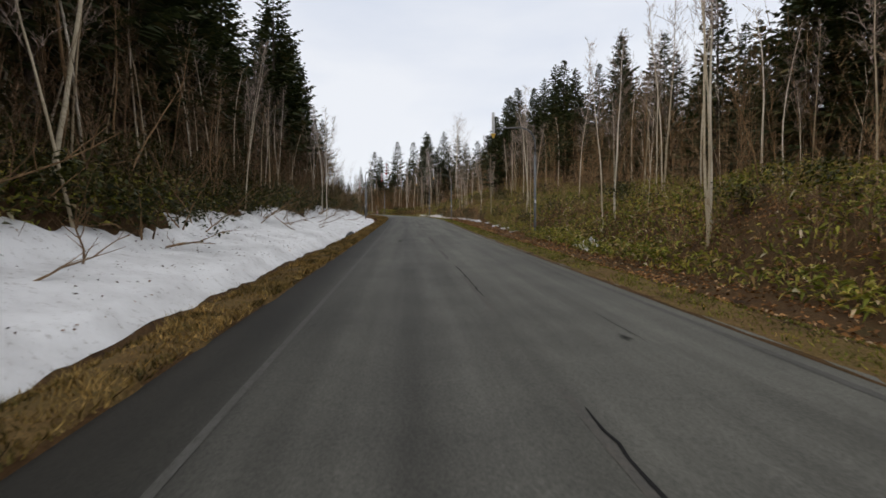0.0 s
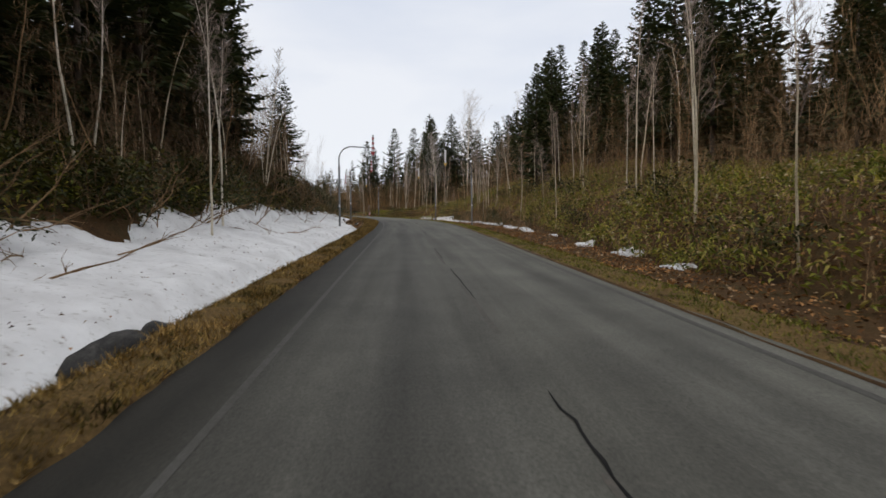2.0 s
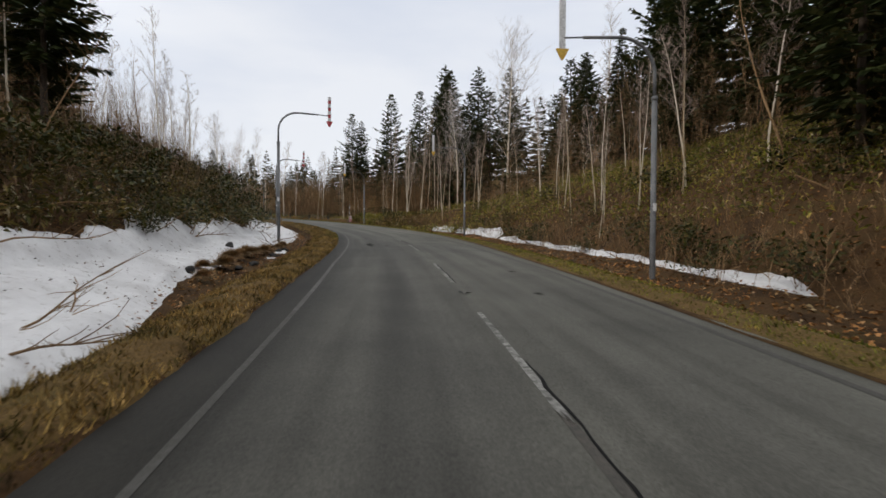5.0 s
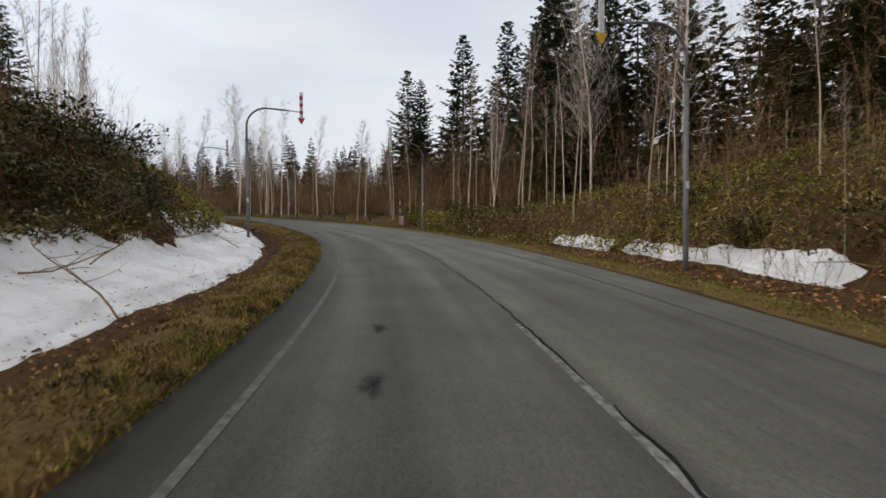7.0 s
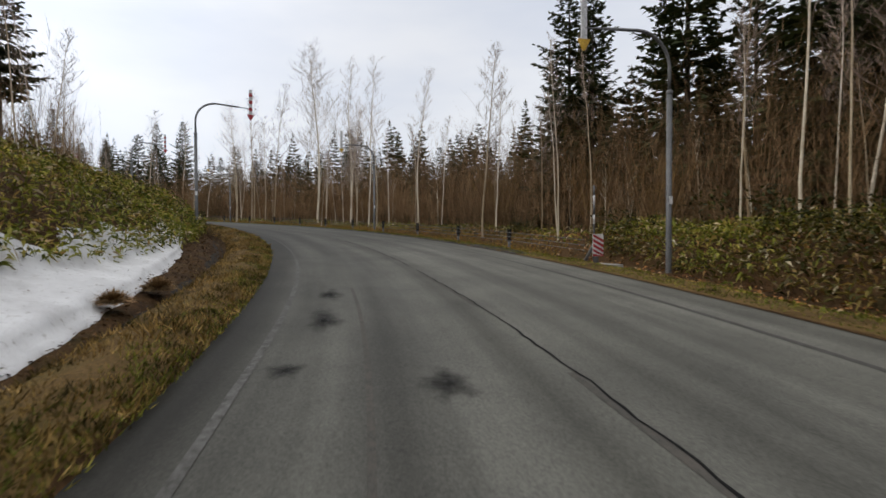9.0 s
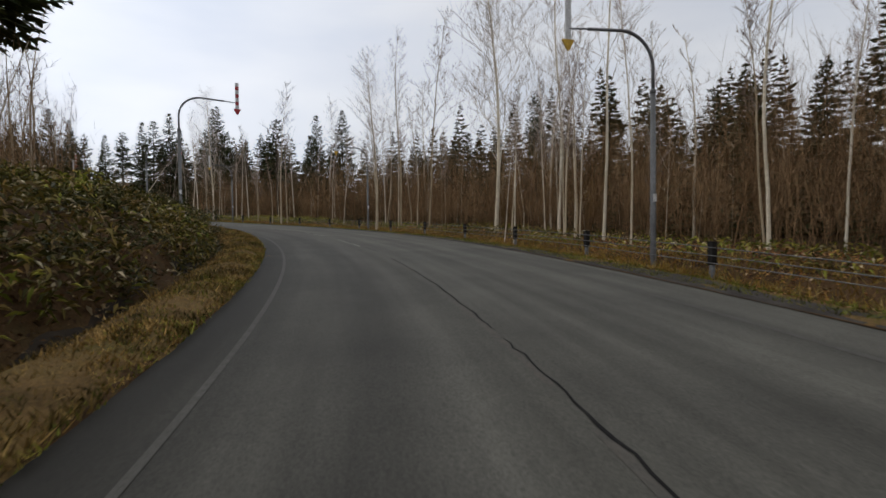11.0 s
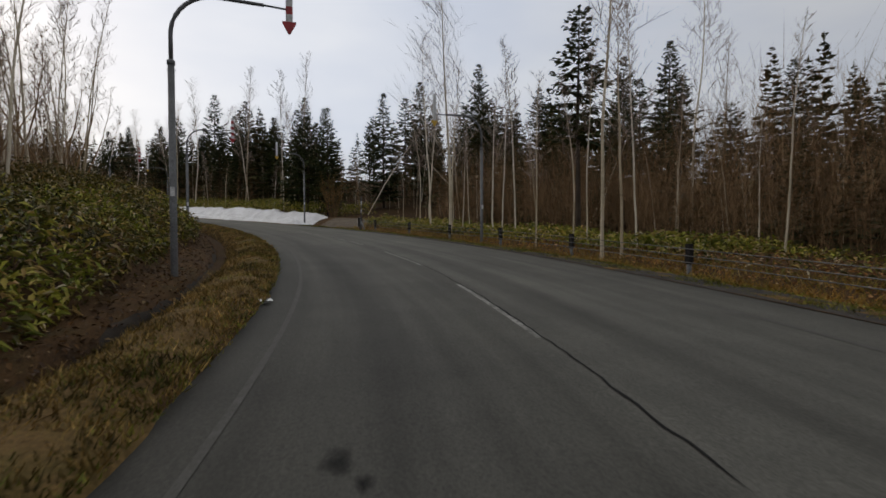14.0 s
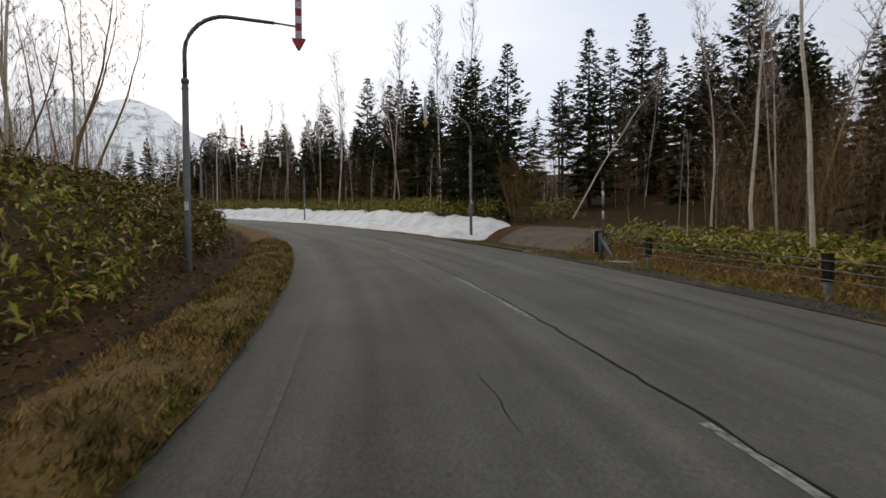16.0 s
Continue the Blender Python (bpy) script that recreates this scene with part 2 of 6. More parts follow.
def turf_blades(name, tints):
    """Grass whose blades change from green to straw in clumps."""
    m, n, l, b = shader(name, 0.65)
    f = tex(n, l, 2.6, 5, 0.7)
    c = ramp(n, l, f, tints)
    g = n.new("ShaderNodeNewGeometry")
    r = ramp(n, l, g.outputs["Random Per Island"], [(0.0, (0.45, 0.42, 0.38)), (0.6, (1.0, 1.0, 1.0)), (1.0, (1.55, 1.45, 1.35))])
    big = ramp(n, l, tex(n, l, 0.45, 4), [(0.3, (0.65, 0.7, 0.6)), (0.7, (1.2, 1.12, 1.05))])
    c = mixc(n, l, 1.0, mixc(n, l, 1.0, c, r, "MULTIPLY"), big, "MULTIPLY")
    l.new(c, b.inputs["Base Color"])
    return m


M_ROAD = road_material()
M_EDGE_LINE = worn_paint("edge_line_paint", (0.1, 0.096, 0.09), 0.57)
M_DASH = worn_paint("centre_line_paint", (0.42, 0.41, 0.38), 0.53)
M_LINE = worn_paint("side_line_paint", (0.17, 0.165, 0.157), 0.54)
M_FAINT = worn_paint("faint_centre_paint", (0.11, 0.095, 0.08), 0.55)
M_CRACK = two_scale("crack_tar", (0.008, 0.008, 0.008), (0.018, 0.017, 0.016), 2, 40)
M_PATCH = soaked("oil_stain")
M_SNOW = snow_material()
M_GROUND = verge_material("forest_floor", ((0.026, 0.015, 0.007), (0.055, 0.030, 0.013), (0.04, 0.037, 0.011)))
M_VERGE = verge_material("verge_soil", ((0.06, 0.038, 0.015), (0.145, 0.09, 0.035), (0.10, 0.075, 0.025)))
M_BANK = verge_material("leaf_litter_bank", ((0.026, 0.015, 0.008), (0.078, 0.043, 0.018), (0.05, 0.036, 0.014)))
M_GRAVEL = verge_material("gravel", ((0.09, 0.07, 0.053), (0.13, 0.105, 0.08), (0.16, 0.13, 0.105)))
M_SHOULDER = two_scale("gritty_shoulder", (0.035, 0.03, 0.027), (0.06, 0.052, 0.046), 1.5, 40)
# wet soil, darkened further by the ditch's shade put into the colour
M_MUD_SHADE = two_scale("wet_soil_with_shade", (0.012, 0.009, 0.006), (0.032, 0.022, 0.013), 1.5, 20, 0.7)
M_BIRCH = birch_bark()
M_TWIG = two_scale("birch_twigs", (0.24, 0.175, 0.14), (0.44, 0.35, 0.29), 0.4, 8, 0.8, island=0.3)
M_PALE_TWIG = two_scale("pale_twigs", (0.48, 0.41, 0.36), (0.72, 0.65, 0.59), 0.4, 8, 0.8, island=0.25)
M_BROWN = two_scale("brown_twigs", (0.14, 0.085, 0.043), (0.36, 0.23, 0.122), 0.4, 8, 0.85, island=0.35)
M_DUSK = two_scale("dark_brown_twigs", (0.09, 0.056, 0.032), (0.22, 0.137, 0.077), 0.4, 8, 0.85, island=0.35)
M_GOLD = two_scale("golden_twigs", (0.16, 0.095, 0.03), (0.30, 0.19, 0.07), 0.4, 8, 0.8, island=0.3)
M_BARK = two_scale("fir_bark", (0.05, 0.038, 0.028), (0.12, 0.092, 0.072), 1.0, 14, 0.9, stretch=(4, 4, 1))
M_FIR = leaf_material("fir_needles", [(0.0, (0.024, 0.032, 0.013)), (0.5, (0.042, 0.054, 0.020)), (0.85, (0.066, 0.078, 0.027)), (1.0, (0.10, 0.082, 0.034))], 0.6, 0.12)
M_FAR = leaf_material("mixed_wood", [(0.0, (0.034, 0.044, 0.018)), (0.4, (0.062, 0.068, 0.026)), (0.7, (0.105, 0.090, 0.036)), (0.9, (0.15, 0.10, 0.048)), (1.0, (0.19, 0.13, 0.07))], 0.6, 0.12)
M_SASA = leaf_material("bamboo_grass_leaf", [(0.0, (0.055, 0.064, 0.010)), (0.35, (0.15, 0.17, 0.022)), (0.62, (0.31, 0.31, 0.05)), (0.82, (0.40, 0.33, 0.085)), (0.93, (0.34, 0.21, 0.08)), (1.0, (0.62, 0.54, 0.38))], 0.42, 0.25)
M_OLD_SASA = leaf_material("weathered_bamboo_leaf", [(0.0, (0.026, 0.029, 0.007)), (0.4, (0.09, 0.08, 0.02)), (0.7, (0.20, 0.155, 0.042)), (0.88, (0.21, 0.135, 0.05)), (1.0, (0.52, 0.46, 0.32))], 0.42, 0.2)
M_SHRUB = leaf_material("evergreen_shrub_leaf", [(0.0, (0.016, 0.019, 0.005)), (0.5, (0.036, 0.040, 0.009)), (0.9, (0.07, 0.066, 0.014)), (1.0, (0.13, 0.09, 0.03))], 0.5, 0.15)
M_LITTER = leaf_material("dead_leaves", [(0.0, (0.08, 0.036, 0.013)), (0.5, (0.25, 0.115, 0.038)), (0.85, (0.38, 0.20, 0.08)), (1.0, (0.42, 0.31, 0.20))], 0.7, 0.1)
M_DARK_LITTER = leaf_material("dark_dead_leaves", [(0.0, (0.025, 0.013, 0.006)), (0.6, (0.075, 0.036, 0.014)), (0.9, (0.15, 0.08, 0.03)), (1.0, (0.26, 0.19, 0.10))])
M_GRASS = leaf_material("verge_grass", [(0.0, (0.075, 0.042, 0.010)), (0.3, (0.24, 0.135, 0.028)), (0.6, (0.36, 0.22, 0.05)), (0.75, (0.13, 0.115, 0.02)), (0.88, (0.16, 0.15, 0.028)), (1.0, (0.46, 0.34, 0.14))], 0.6, 0.2)
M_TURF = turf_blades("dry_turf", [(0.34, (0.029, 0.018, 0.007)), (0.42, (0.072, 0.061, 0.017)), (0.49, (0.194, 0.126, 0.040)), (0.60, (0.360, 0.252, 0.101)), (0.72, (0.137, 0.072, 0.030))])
M_TURF_GREEN = turf_blades("green_turf", [(0.34, (0.030, 0.026, 0.007)), (0.43, (0.098, 0.116, 0.018)), (0.55, (0.188, 0.188, 0.034)), (0.66, (0.330, 0.240, 0.068)), (0.75, (0.150, 0.090, 0.033))])
M_TUSSOCK = turf_blades("brown_tussock", [(0.35, (0.22, 0.14, 0.075)), (0.65, (0.44, 0.30, 0.175))])
M_STEEL = two_scale("galvanised_steel", (0.13, 0.13, 0.132), (0.21, 0.21, 0.212), 1.5, 30, 0.6, 0.1, 0.003, 0.35)
M_DARKPOST = two_scale("dark_brown_steel", (0.020, 0.018, 0.017), (0.038, 0.035, 0.033), 3, 30, 0.65, 0.1, 0.003, 0.0)
M_RED = two_scale("red_sheeting", (0.30, 0.016, 0.02), (0.45, 0.03, 0.035), 3, 25, 0.45, 0.05, 0.002)
M_WHITE = two_scale("white_sheeting", (0.55, 0.54, 0.53), (0.78, 0.77, 0.76), 3, 25, 0.45, 0.05, 0.002)
M_YELLOW = two_scale("yellow_sheeting", (0.50, 0.28, 0.02), (0.68, 0.42, 0.04), 3, 25, 0.45, 0.05, 0.002)
M_STONE = two_scale("dark_stone", (0.03, 0.03, 0.03), (0.085, 0.08, 0.075), 3, 22, 0.8, 0.6, 0.03)
M_CONCRETE = two_scale("concrete_base", (0.26, 0.25, 0.24), (0.42, 0.41, 0.39), 2, 30)


# ---- the road's line ----
# metres along the road, heading in degrees from +y towards -x, height
LINE = [(-120, 3.8, -6.5), (0, 3.84, -0.04), (30, 4.13, 1.40), (50, 3.92, 2.51), (60, 4.22, 3.05), (70, 5.14, 3.55), (80, 6.86, 4.01), (90, 9.56, 4.45),
        (100, 13.46, 4.89), (110, 18.70, 5.37), (120, 25.24, 5.90), (130, 32.68, 6.48), (140, 40.35, 7.09), (150, 47.72, 7.69), (160, 54.69, 8.27),
        (170, 61.54, 8.80), (180, 69.06, 9.29), (190, 77.72, 9.79), (200, 86.2, 10.32), (230, 104, 11.9), (260, 120, 13.5), (300, 136, 15.5), (360, 150, 18.5)]
LS = np.arange(-120, 360, 0.5)
LH = np.radians(np.interp(LS, [r[0] for r in LINE], [r[1] for r in LINE]))
LZ = np.interp(LS, [r[0] for r in LINE], [r[2] for r in LINE])
LX = np.concatenate([[0], np.cumsum(-np.sin((LH[1:] + LH[:-1]) / 2) * 0.5)])
LY = np.concatenate([[0], np.cumsum(np.cos((LH[1:] + LH[:-1]) / 2) * 0.5)])
LX, LY = LX - np.interp(0, LS, LX) - 0.03, LY - np.interp(0, LS, LY)


def table(s, rows):
    return np.interp(s, [r[0] for r in rows], [r[1] for r in rows])


def wave(a, b, seed=0.0):
    """Smooth unevenness between about -1 and 1, over two coordinates in metres."""
    v = 0
    for k, (f, w) in enumerate(((0.23, 0.45), (0.61, 0.3), (1.43, 0.17), (3.1, 0.1))):
        v = v + w * np.sin(a * f * 1.1 + 2.3 * k + seed + 1.7 * np.sin(b * f * 0.8 + seed)) * np.cos(b * f + 1.3 * k + seed * 1.7 + np.sin(a * f * 0.7 + k))
    return v * 1.5


def centre(s):
    return table(s, [(0, 1.46), (13, 1.41), (20, 1.34), (26, 1.33), (36, 1.27), (42, 1.2), (46, 1.19), (60, 1.25), (78, 1.41), (86, 1.5), (91, 1.57), (98, 1.63), (107, 1.77), (112, 1.86), (116, 2.0), (120, 1.98), (123, 1.86), (125.5, 1.79), (128, 1.73), (131.6, 1.62), (160, 1.62), (163, 1.68), (168, 1.58), (171, 1.66), (174.5, 1.82), (179, 1.82), (187, 1.98), (192.5, 2.13), (198.5, 2.34), (202.5, 2.37), (206, 2.44), (210, 2.4), (215.5, 2.33), (222, 2.27), (226, 2.2), (300, 2.2)])


def right_edge(s):
    return table(s, [(0, 4.5), (60, 4.6), (85, 5.0), (105, 5.9), (130, 6.5), (160, 6.6), (190, 7.3), (215, 7.0), (240, 6.6), (300, 6.5)])


def left_edge(s):
    return table(s, [(0, 2.4), (45, 2.22), (62, 2.15), (78, 2.28), (88, 2.08), (98, 2.0), (104, 1.86), (118, 1.78), (126, 2.0), (134, 2.12), (163, 2.0), (172, 1.98), (178, 1.83), (188, 1.73), (196, 1.56), (204, 1.44), (214, 1.45), (240, 1.5)])


BANK_L = [(-60, 6.8), (0, 5.9), (13, 6.2), (28, 7.2), (55, 7.6), (75, 6.8), (110, 6.6), (130, 6.0), (145, 4.9), (157, 3.8), (184, 3.8), (194, 4.5), (203, 4.9), (212, 4.1), (260, 4.1)]
HIGH_L = [(-60, 2.6), (0, 2.8), (30, 3.6), (50, 5.0), (70, 5.8), (90, 7.0), (108, 7.4), (124, 6.8), (138, 4.4), (152, 2.1), (170, 1.5), (182, 1.2), (190, 0.8), (200, 1.0), (212, 2.0), (235, 1.7), (260, 1.0)]
RISE_L = [(-60, 0.22), (50, 0.2), (78, 0.09), (120, 0.08), (142, 0.05), (260, 0.05)]
HIGH_R = [(-60, 2.2), (0, 2.4), (30, 2.5), (55, 3.4), (72, 5.6), (90, 7.8), (104, 6.4), (116, 3.0), (128, 1.0), (142, 0.5), (160, 0.2), (222, 0.2), (245, 1.2), (300, 1.6)]


FOOT_R = [(-60, 3.3), (0, 3.4), (15, 3.7), (25, 3.9), (45, 4.1), (58, 4.4), (74, 5.0), (95, 5.1), (107, 4.3), (118, 3.9), (130, 2.4), (300, 2.3)]
DITCH = [(64, 0), (77, 0.4), (134, 0.4), (146, 0.35), (158, 0.35), (230, 0.42)]
DIP_L = [(30, 0.0), (60, 0.22), (76, 0.42), (135, 0.36), (150, 0.26), (230, 0.22)]


def profile(s, d):
    """Height of the ground over the road's line, at s along and d across (right is positive)."""
    s, d = np.asarray(s, float), np.asarray(d, float)
    e = -d
    e2 = e + 2.15 - np.minimum(left_edge(s), 2.15)
    cut = e2 - table(s, DITCH)
    b, top, rise = table(s, BANK_L), table(s, HIGH_L), table(s, RISE_L)
    left = table(s, [(66, 0.05), (78, 0.11)]) * np.exp(-((e2 - 2.75) / 0.4) ** 2) - table(s, [(66, 0.16), (78, 0.30), (140, 0.32), (160, 0.5)]) * np.exp(-((cut - 3.5) / 0.24) ** 2) - table(s, DIP_L) * np.clip((cut - 3.1) / 0.6, 0, 1) * np.clip((b + 0.6 - e) / 2.4, 0, 1) + rise * np.clip(e - 3.6, 0, None).clip(None, np.maximum(b - 3.6, 0.1))
    left = left + np.where(e > b, top * (1 - np.exp(-np.clip(e - b, 0, 80) * 0.95 / top)) + 0.05 * np.clip(e - b, 0, 60), 0)
    left = left + np.clip((e - 3.0) / 3, 0, 1) * 0.14 * wave(s, d, 1.0) + np.clip((e - 9) / 10, 0, 1) * 0.5 * wave(s * 0.3, d * 0.3, 2.0)
    g = d - right_edge(s)
    topr = table(s, HIGH_R)
    foot = table(s, FOOT_R)
    right = -0.03 - 0.19 * np.clip((g - 0.9) / 0.9, 0, 1) * np.clip(1.4 - (g - foot) / 1.2, 0, 1)
    right = right + np.where(g > foot, topr * (1 - np.exp(-np.clip(g - foot, 0, 80) * 1.0 / np.maximum(topr, 0.1))) + 0.04 * np.clip(g - foot, 0, 60) * np.clip(topr - 0.3, 0, 1), 0)
    right = right + np.clip((g - 0.8) / 3, 0, 1) * 0.12 * wave(s, d, 4.0) + np.clip((g - 6) / 10, 0, 1) * 0.4 * wave(s * 0.3, d * 0.3, 5.0)
    left = left + 0.11 * np.clip(e - 20, 0, 50) * table(s, [(110, 1), (140, 0)])
    right = right + 0.2 * np.clip(g - 16, 0, 45) * table(s, [(192, 1), (206, 0.7)])
    return np.where(e2 > 2.0, left, np.where(g > 0, right, 0.0))


def place(s, d, h=0.0):
    """World coordinates of points s along, d across and h over the road's surface."""
    s, d, h = np.broadcast_arrays(np.asarray(s, float), np.asarray(d, float), np.asarray(h, float))
    a = np.interp(s, LS, LH)
    return np.stack([np.interp(s, LS, LX) + d * np.cos(a), np.interp(s, LS, LY) + d * np.sin(a), np.interp(s, LS, LZ) + h], -1)


def on_ground(s, d, h=0.0):
    return place(s, d, profile(s, d) + h)


def nearest(x, y):
    """s along and d across of points given in the world."""
    s, d = np.zeros(len(x)), np.zeros(len(x))
    for i in range(0, len(x), 4000):
        q = (x[i:i + 4000, None] - LX[None]) ** 2 + (y[i:i + 4000, None] - LY[None]) ** 2
        k = np.argmin(q, 1)
        s[i:i + 4000] = LS[k]
        d[i:i + 4000] = (x[i:i + 4000] - LX[k]) * np.cos(LH[k]) + (y[i:i + 4000] - LY[k]) * np.sin(LH[k])
    return s, d


# ---- mesh helpers ----
def mesh_of(name, verts, faces, material, smooth=False):
    me = bpy.data.meshes.new(name)
    verts, faces = np.asarray(verts, np.float32), np.asarray(faces, np.int32)
    k = faces.shape[1]
    me.vertices.add(len(verts))
    me.vertices.foreach_set("co", verts.ravel())
    me.loops.add(faces.size)
    me.loops.foreach_set("vertex_index", faces.ravel())
    me.polygons.add(len(faces))
    me.polygons.foreach_set("loop_start", np.arange(len(faces), dtype=np.int32) * k)
    me.polygons.foreach_set("loop_total", np.full(len(faces), k, np.int32))
    if smooth:
        me.polygons.foreach_set("use_smooth", np.ones(len(faces), bool))
    me.materials.append(material)
    me.update()
    me.validate()
    return me


def grid_faces(rows, cols):
    i = np.arange(rows * cols).reshape(rows, cols)
    return np.stack([i[:-1, :-1], i[:-1, 1:], i[1:, 1:], i[1:, :-1]], -1).reshape(-1, 4)


def part(name, mesh, parent, label="", m=None):
    ob = new(name, mesh)
    ob.parent = parent
    if m is not None:
        ob.matrix_basis = m
    return tagged(ob, label)


class Shape:
    """Collects tubes and boxes into one mesh."""

    def __init__(self):
        self.v, self.f = [], []

    def tube(self, pts, radii, sides=6, cap=False):
        pts = [Vector(p) for p in pts]
        first = len(self.v)
        n = len(pts)
        for i, p in enumerate(pts):
            t = (pts[min(i + 1, n - 1)] - pts[max(i - 1, 0)]).normalized()
            u = t.cross(Vector((0.3, 0.9, 0.2)) if abs(t.z) > 0.9 else Vector((0, 0, 1))).normalized()
            w = t.cross(u)
            for k in range(sides):
                a = 2 * math.pi * k / sides
                self.v.append(p + (u * math.cos(a) + w * math.sin(a)) * radii[i])
        for i in range(n - 1):
            for k in range(sides):
                a, b = first + i * sides + k, first + i * sides + (k + 1) % sides
                self.f.append((a, b, b + sides, a + sides))
        if cap:
            for ring, turn in ((0, -1), (n - 1, 1)):
                c = len(self.v)
                self.v.append(pts[ring])
                for k in range(sides):
                    a, b = first + ring * sides + k, first + ring * sides + (k + 1) % sides
                    self.f.append((a, b, c, c) if turn > 0 else (b, a, c, c))
        return self

    def sliver(self, p, q, r):
        """One thin tapering blade, for twigs too fine to have sides."""
        k = len(self.v)
        t = (q - p).normalized()
        u = t.cross(Vector((0.36, 0.48, 0.8))).normalized() * r
        self.v.extend([p - u, p + u, q])
        self.f.append((k, k + 1, k + 2, k + 2))

    def box(self, lo, hi, m=None):
        first = len(self.v)
        for x in (lo[0], hi[0]):
            for y in (lo[1], hi[1]):
                for z in (lo[2], hi[2]):
                    p = Vector((x, y, z))
                    self.v.append(m @ p if m else p)
        for q in ((0, 1, 3, 2), (4, 6, 7, 5), (0, 4, 5, 1), (2, 3, 7, 6), (0, 2, 6, 4), (1, 5, 7, 3)):
            self.f.append(tuple(first + k for k in q))
        return self

    def mesh(self, name, material, smooth=False):
        me = bpy.data.meshes.new(name)
        me.from_pydata([tuple(p) for p in self.v], [], [f[:3] if f[2] == f[3] else f for f in self.f])
        if smooth:
            me.polygons.foreach_set("use_smooth", np.ones(len(me.polygons), bool))
        me.materials.append(material)
        me.update()
        return me


# ---- ground, road, verges ----
def axis_steps(lo, hi, step, far):
    inner = np.arange(lo, hi + step / 2, step)
    grow = step * 1.5 ** np.arange(1, 18)
    out = np.cumsum(grow)
    out = out[out < far]
    return np.concatenate([lo - out[::-1], inner, hi + out])


gx, gy = axis_steps(-175, 60, 1.6, 2600), axis_steps(-50, 235, 1.6, 2600)
GX, GY = np.meshgrid(gx, gy, indexing="ij")
gs, gd = nearest(GX.ravel(), GY.ravel())
gh = profile(gs, np.clip(gd, -70, 70)) - 0.32 * np.clip((13.5 - np.abs(gd - 2)) / 1.5, 0, 1)
gz = np.interp(gs, LS, LZ) + gh
ground = new("ground", mesh_of("ground", np.stack([GX.ravel(), GY.ravel(), gz], -1), grid_faces(len(gx), len(gy))[:, ::-1], M_GROUND, True))
tagged(ground, "brown forest floor with dead leaves and moss", "ground", kind="structure")


def ribbon(name, s0, s1, ds, across, height, material, uv=False):
    """A sheet along the road: across and height are functions of s and of a share from 0 to 1."""
    ss = np.arange(s0, s1 + ds / 2, ds)
    k = np.linspace(0, 1, across[0])
    S, K = np.meshgrid(ss, k, indexing="ij")
    D = across[1](S, K)
    H = height(S, D, K)
    me = mesh_of(name, place(S.ravel(), D.ravel(), H.ravel()), grid_faces(len(ss), len(k))[:, ::-1], material, True)
    if uv:
        layer = me.uv_layers.new(name="UVMap")
        idx = np.zeros(len(me.loops), np.int32)
        me.loops.foreach_get("vertex_index", idx)
        layer.data.foreach_set("uv", np.stack([S.ravel(), D.ravel()], -1)[idx].astype(np.float32).ravel())
    return me


road = new("road", ribbon("road", -118, 355, 0.5, (26, lambda s, k: -0.3 - left_edge(s) + 0.08 * wave(s * 3, s, 3.0) * (k < 0.01) + k * (right_edge(s) + 0.35 + left_edge(s) + 0.07 * wave(s * 2.5, s, 8.0) * (k > 0.99))),
                          lambda s, d, k: 0.03 - 0.004 * np.abs(d - centre(s)) - 0.03 * (k < 0.01) - 0.02 * (k > 0.99), M_ROAD, True))
tagged(road, "worn grey two-lane asphalt road climbing through a bend", "road", kind="structure")

verge_left = new("verge_left", ribbon("verge_left", -100, 340, 0.5, (62, lambda s, k: 0.03 - left_edge(s) - 12.0 * k ** 1.4), lambda s, d, k: profile(s, d) + 0.02 - 0.05 * (k < 0.02) - 0.3 * (k > 0.98), M_BANK))
tagged(verge_left, "bank of soil and dead leaves beside the road", "bank", kind="structure")
verge_right = new("verge_right", ribbon("verge_right", -100, 340, 0.5, (36, lambda s, k: right_edge(s) - 0.15 + 11.5 * k), lambda s, d, k: profile(s, d) + 0.015 - 0.3 * (k > 0.98), M_BANK))
tagged(verge_right, "bank of brown leaf litter beside the road", "bank", kind="structure")
strip_left = new("grass_strip", ribbon("grass_strip", -100, 340, 0.4, (10, lambda s, k: -left_edge(s) + 0.12 * wave(s * 5, s, 6.0) * (1 - k) - (1.08 + table(s, DITCH) + 0.16 * wave(s * 3, s, 6.0)) * k), lambda s, d, k: profile(s, d) + 0.045 + 0.03 * np.sin(k * 3.1) + 0.035 * wave(s * 6, d * 6, 2) * np.minimum(1, k * 6) - 0.085 * (k < 0.01) - 0.05 * (k > 0.99), M_VERGE))
tagged(strip_left, "strip of dry yellow-brown turf along the asphalt", "verge", kind="structure")
strip_right = new("grass_strip", ribbon("grass_strip_right", -100, 340, 0.4, (8, lambda s, k: right_edge(s) - 0.08 + 0.10 * wave(s * 5, s, 2.0) * (1 - k) + (table(s, [(0, 1.15), (60, 1.5), (110, 1.7), (135, 1.2)]) + 0.2 * wave(s * 3, s, 9.0)) * k), lambda s, d, k: profile(s, d) + 0.04 + 0.03 * wave(s * 6, d * 6, 5) * np.minimum(1, k * 6) - 0.06 * (k < 0.01) - 0.05 * (k > 0.99), M_VERGE))
tagged(strip_right, "strip of short green and yellow turf along the asphalt", "verge", kind="structure")

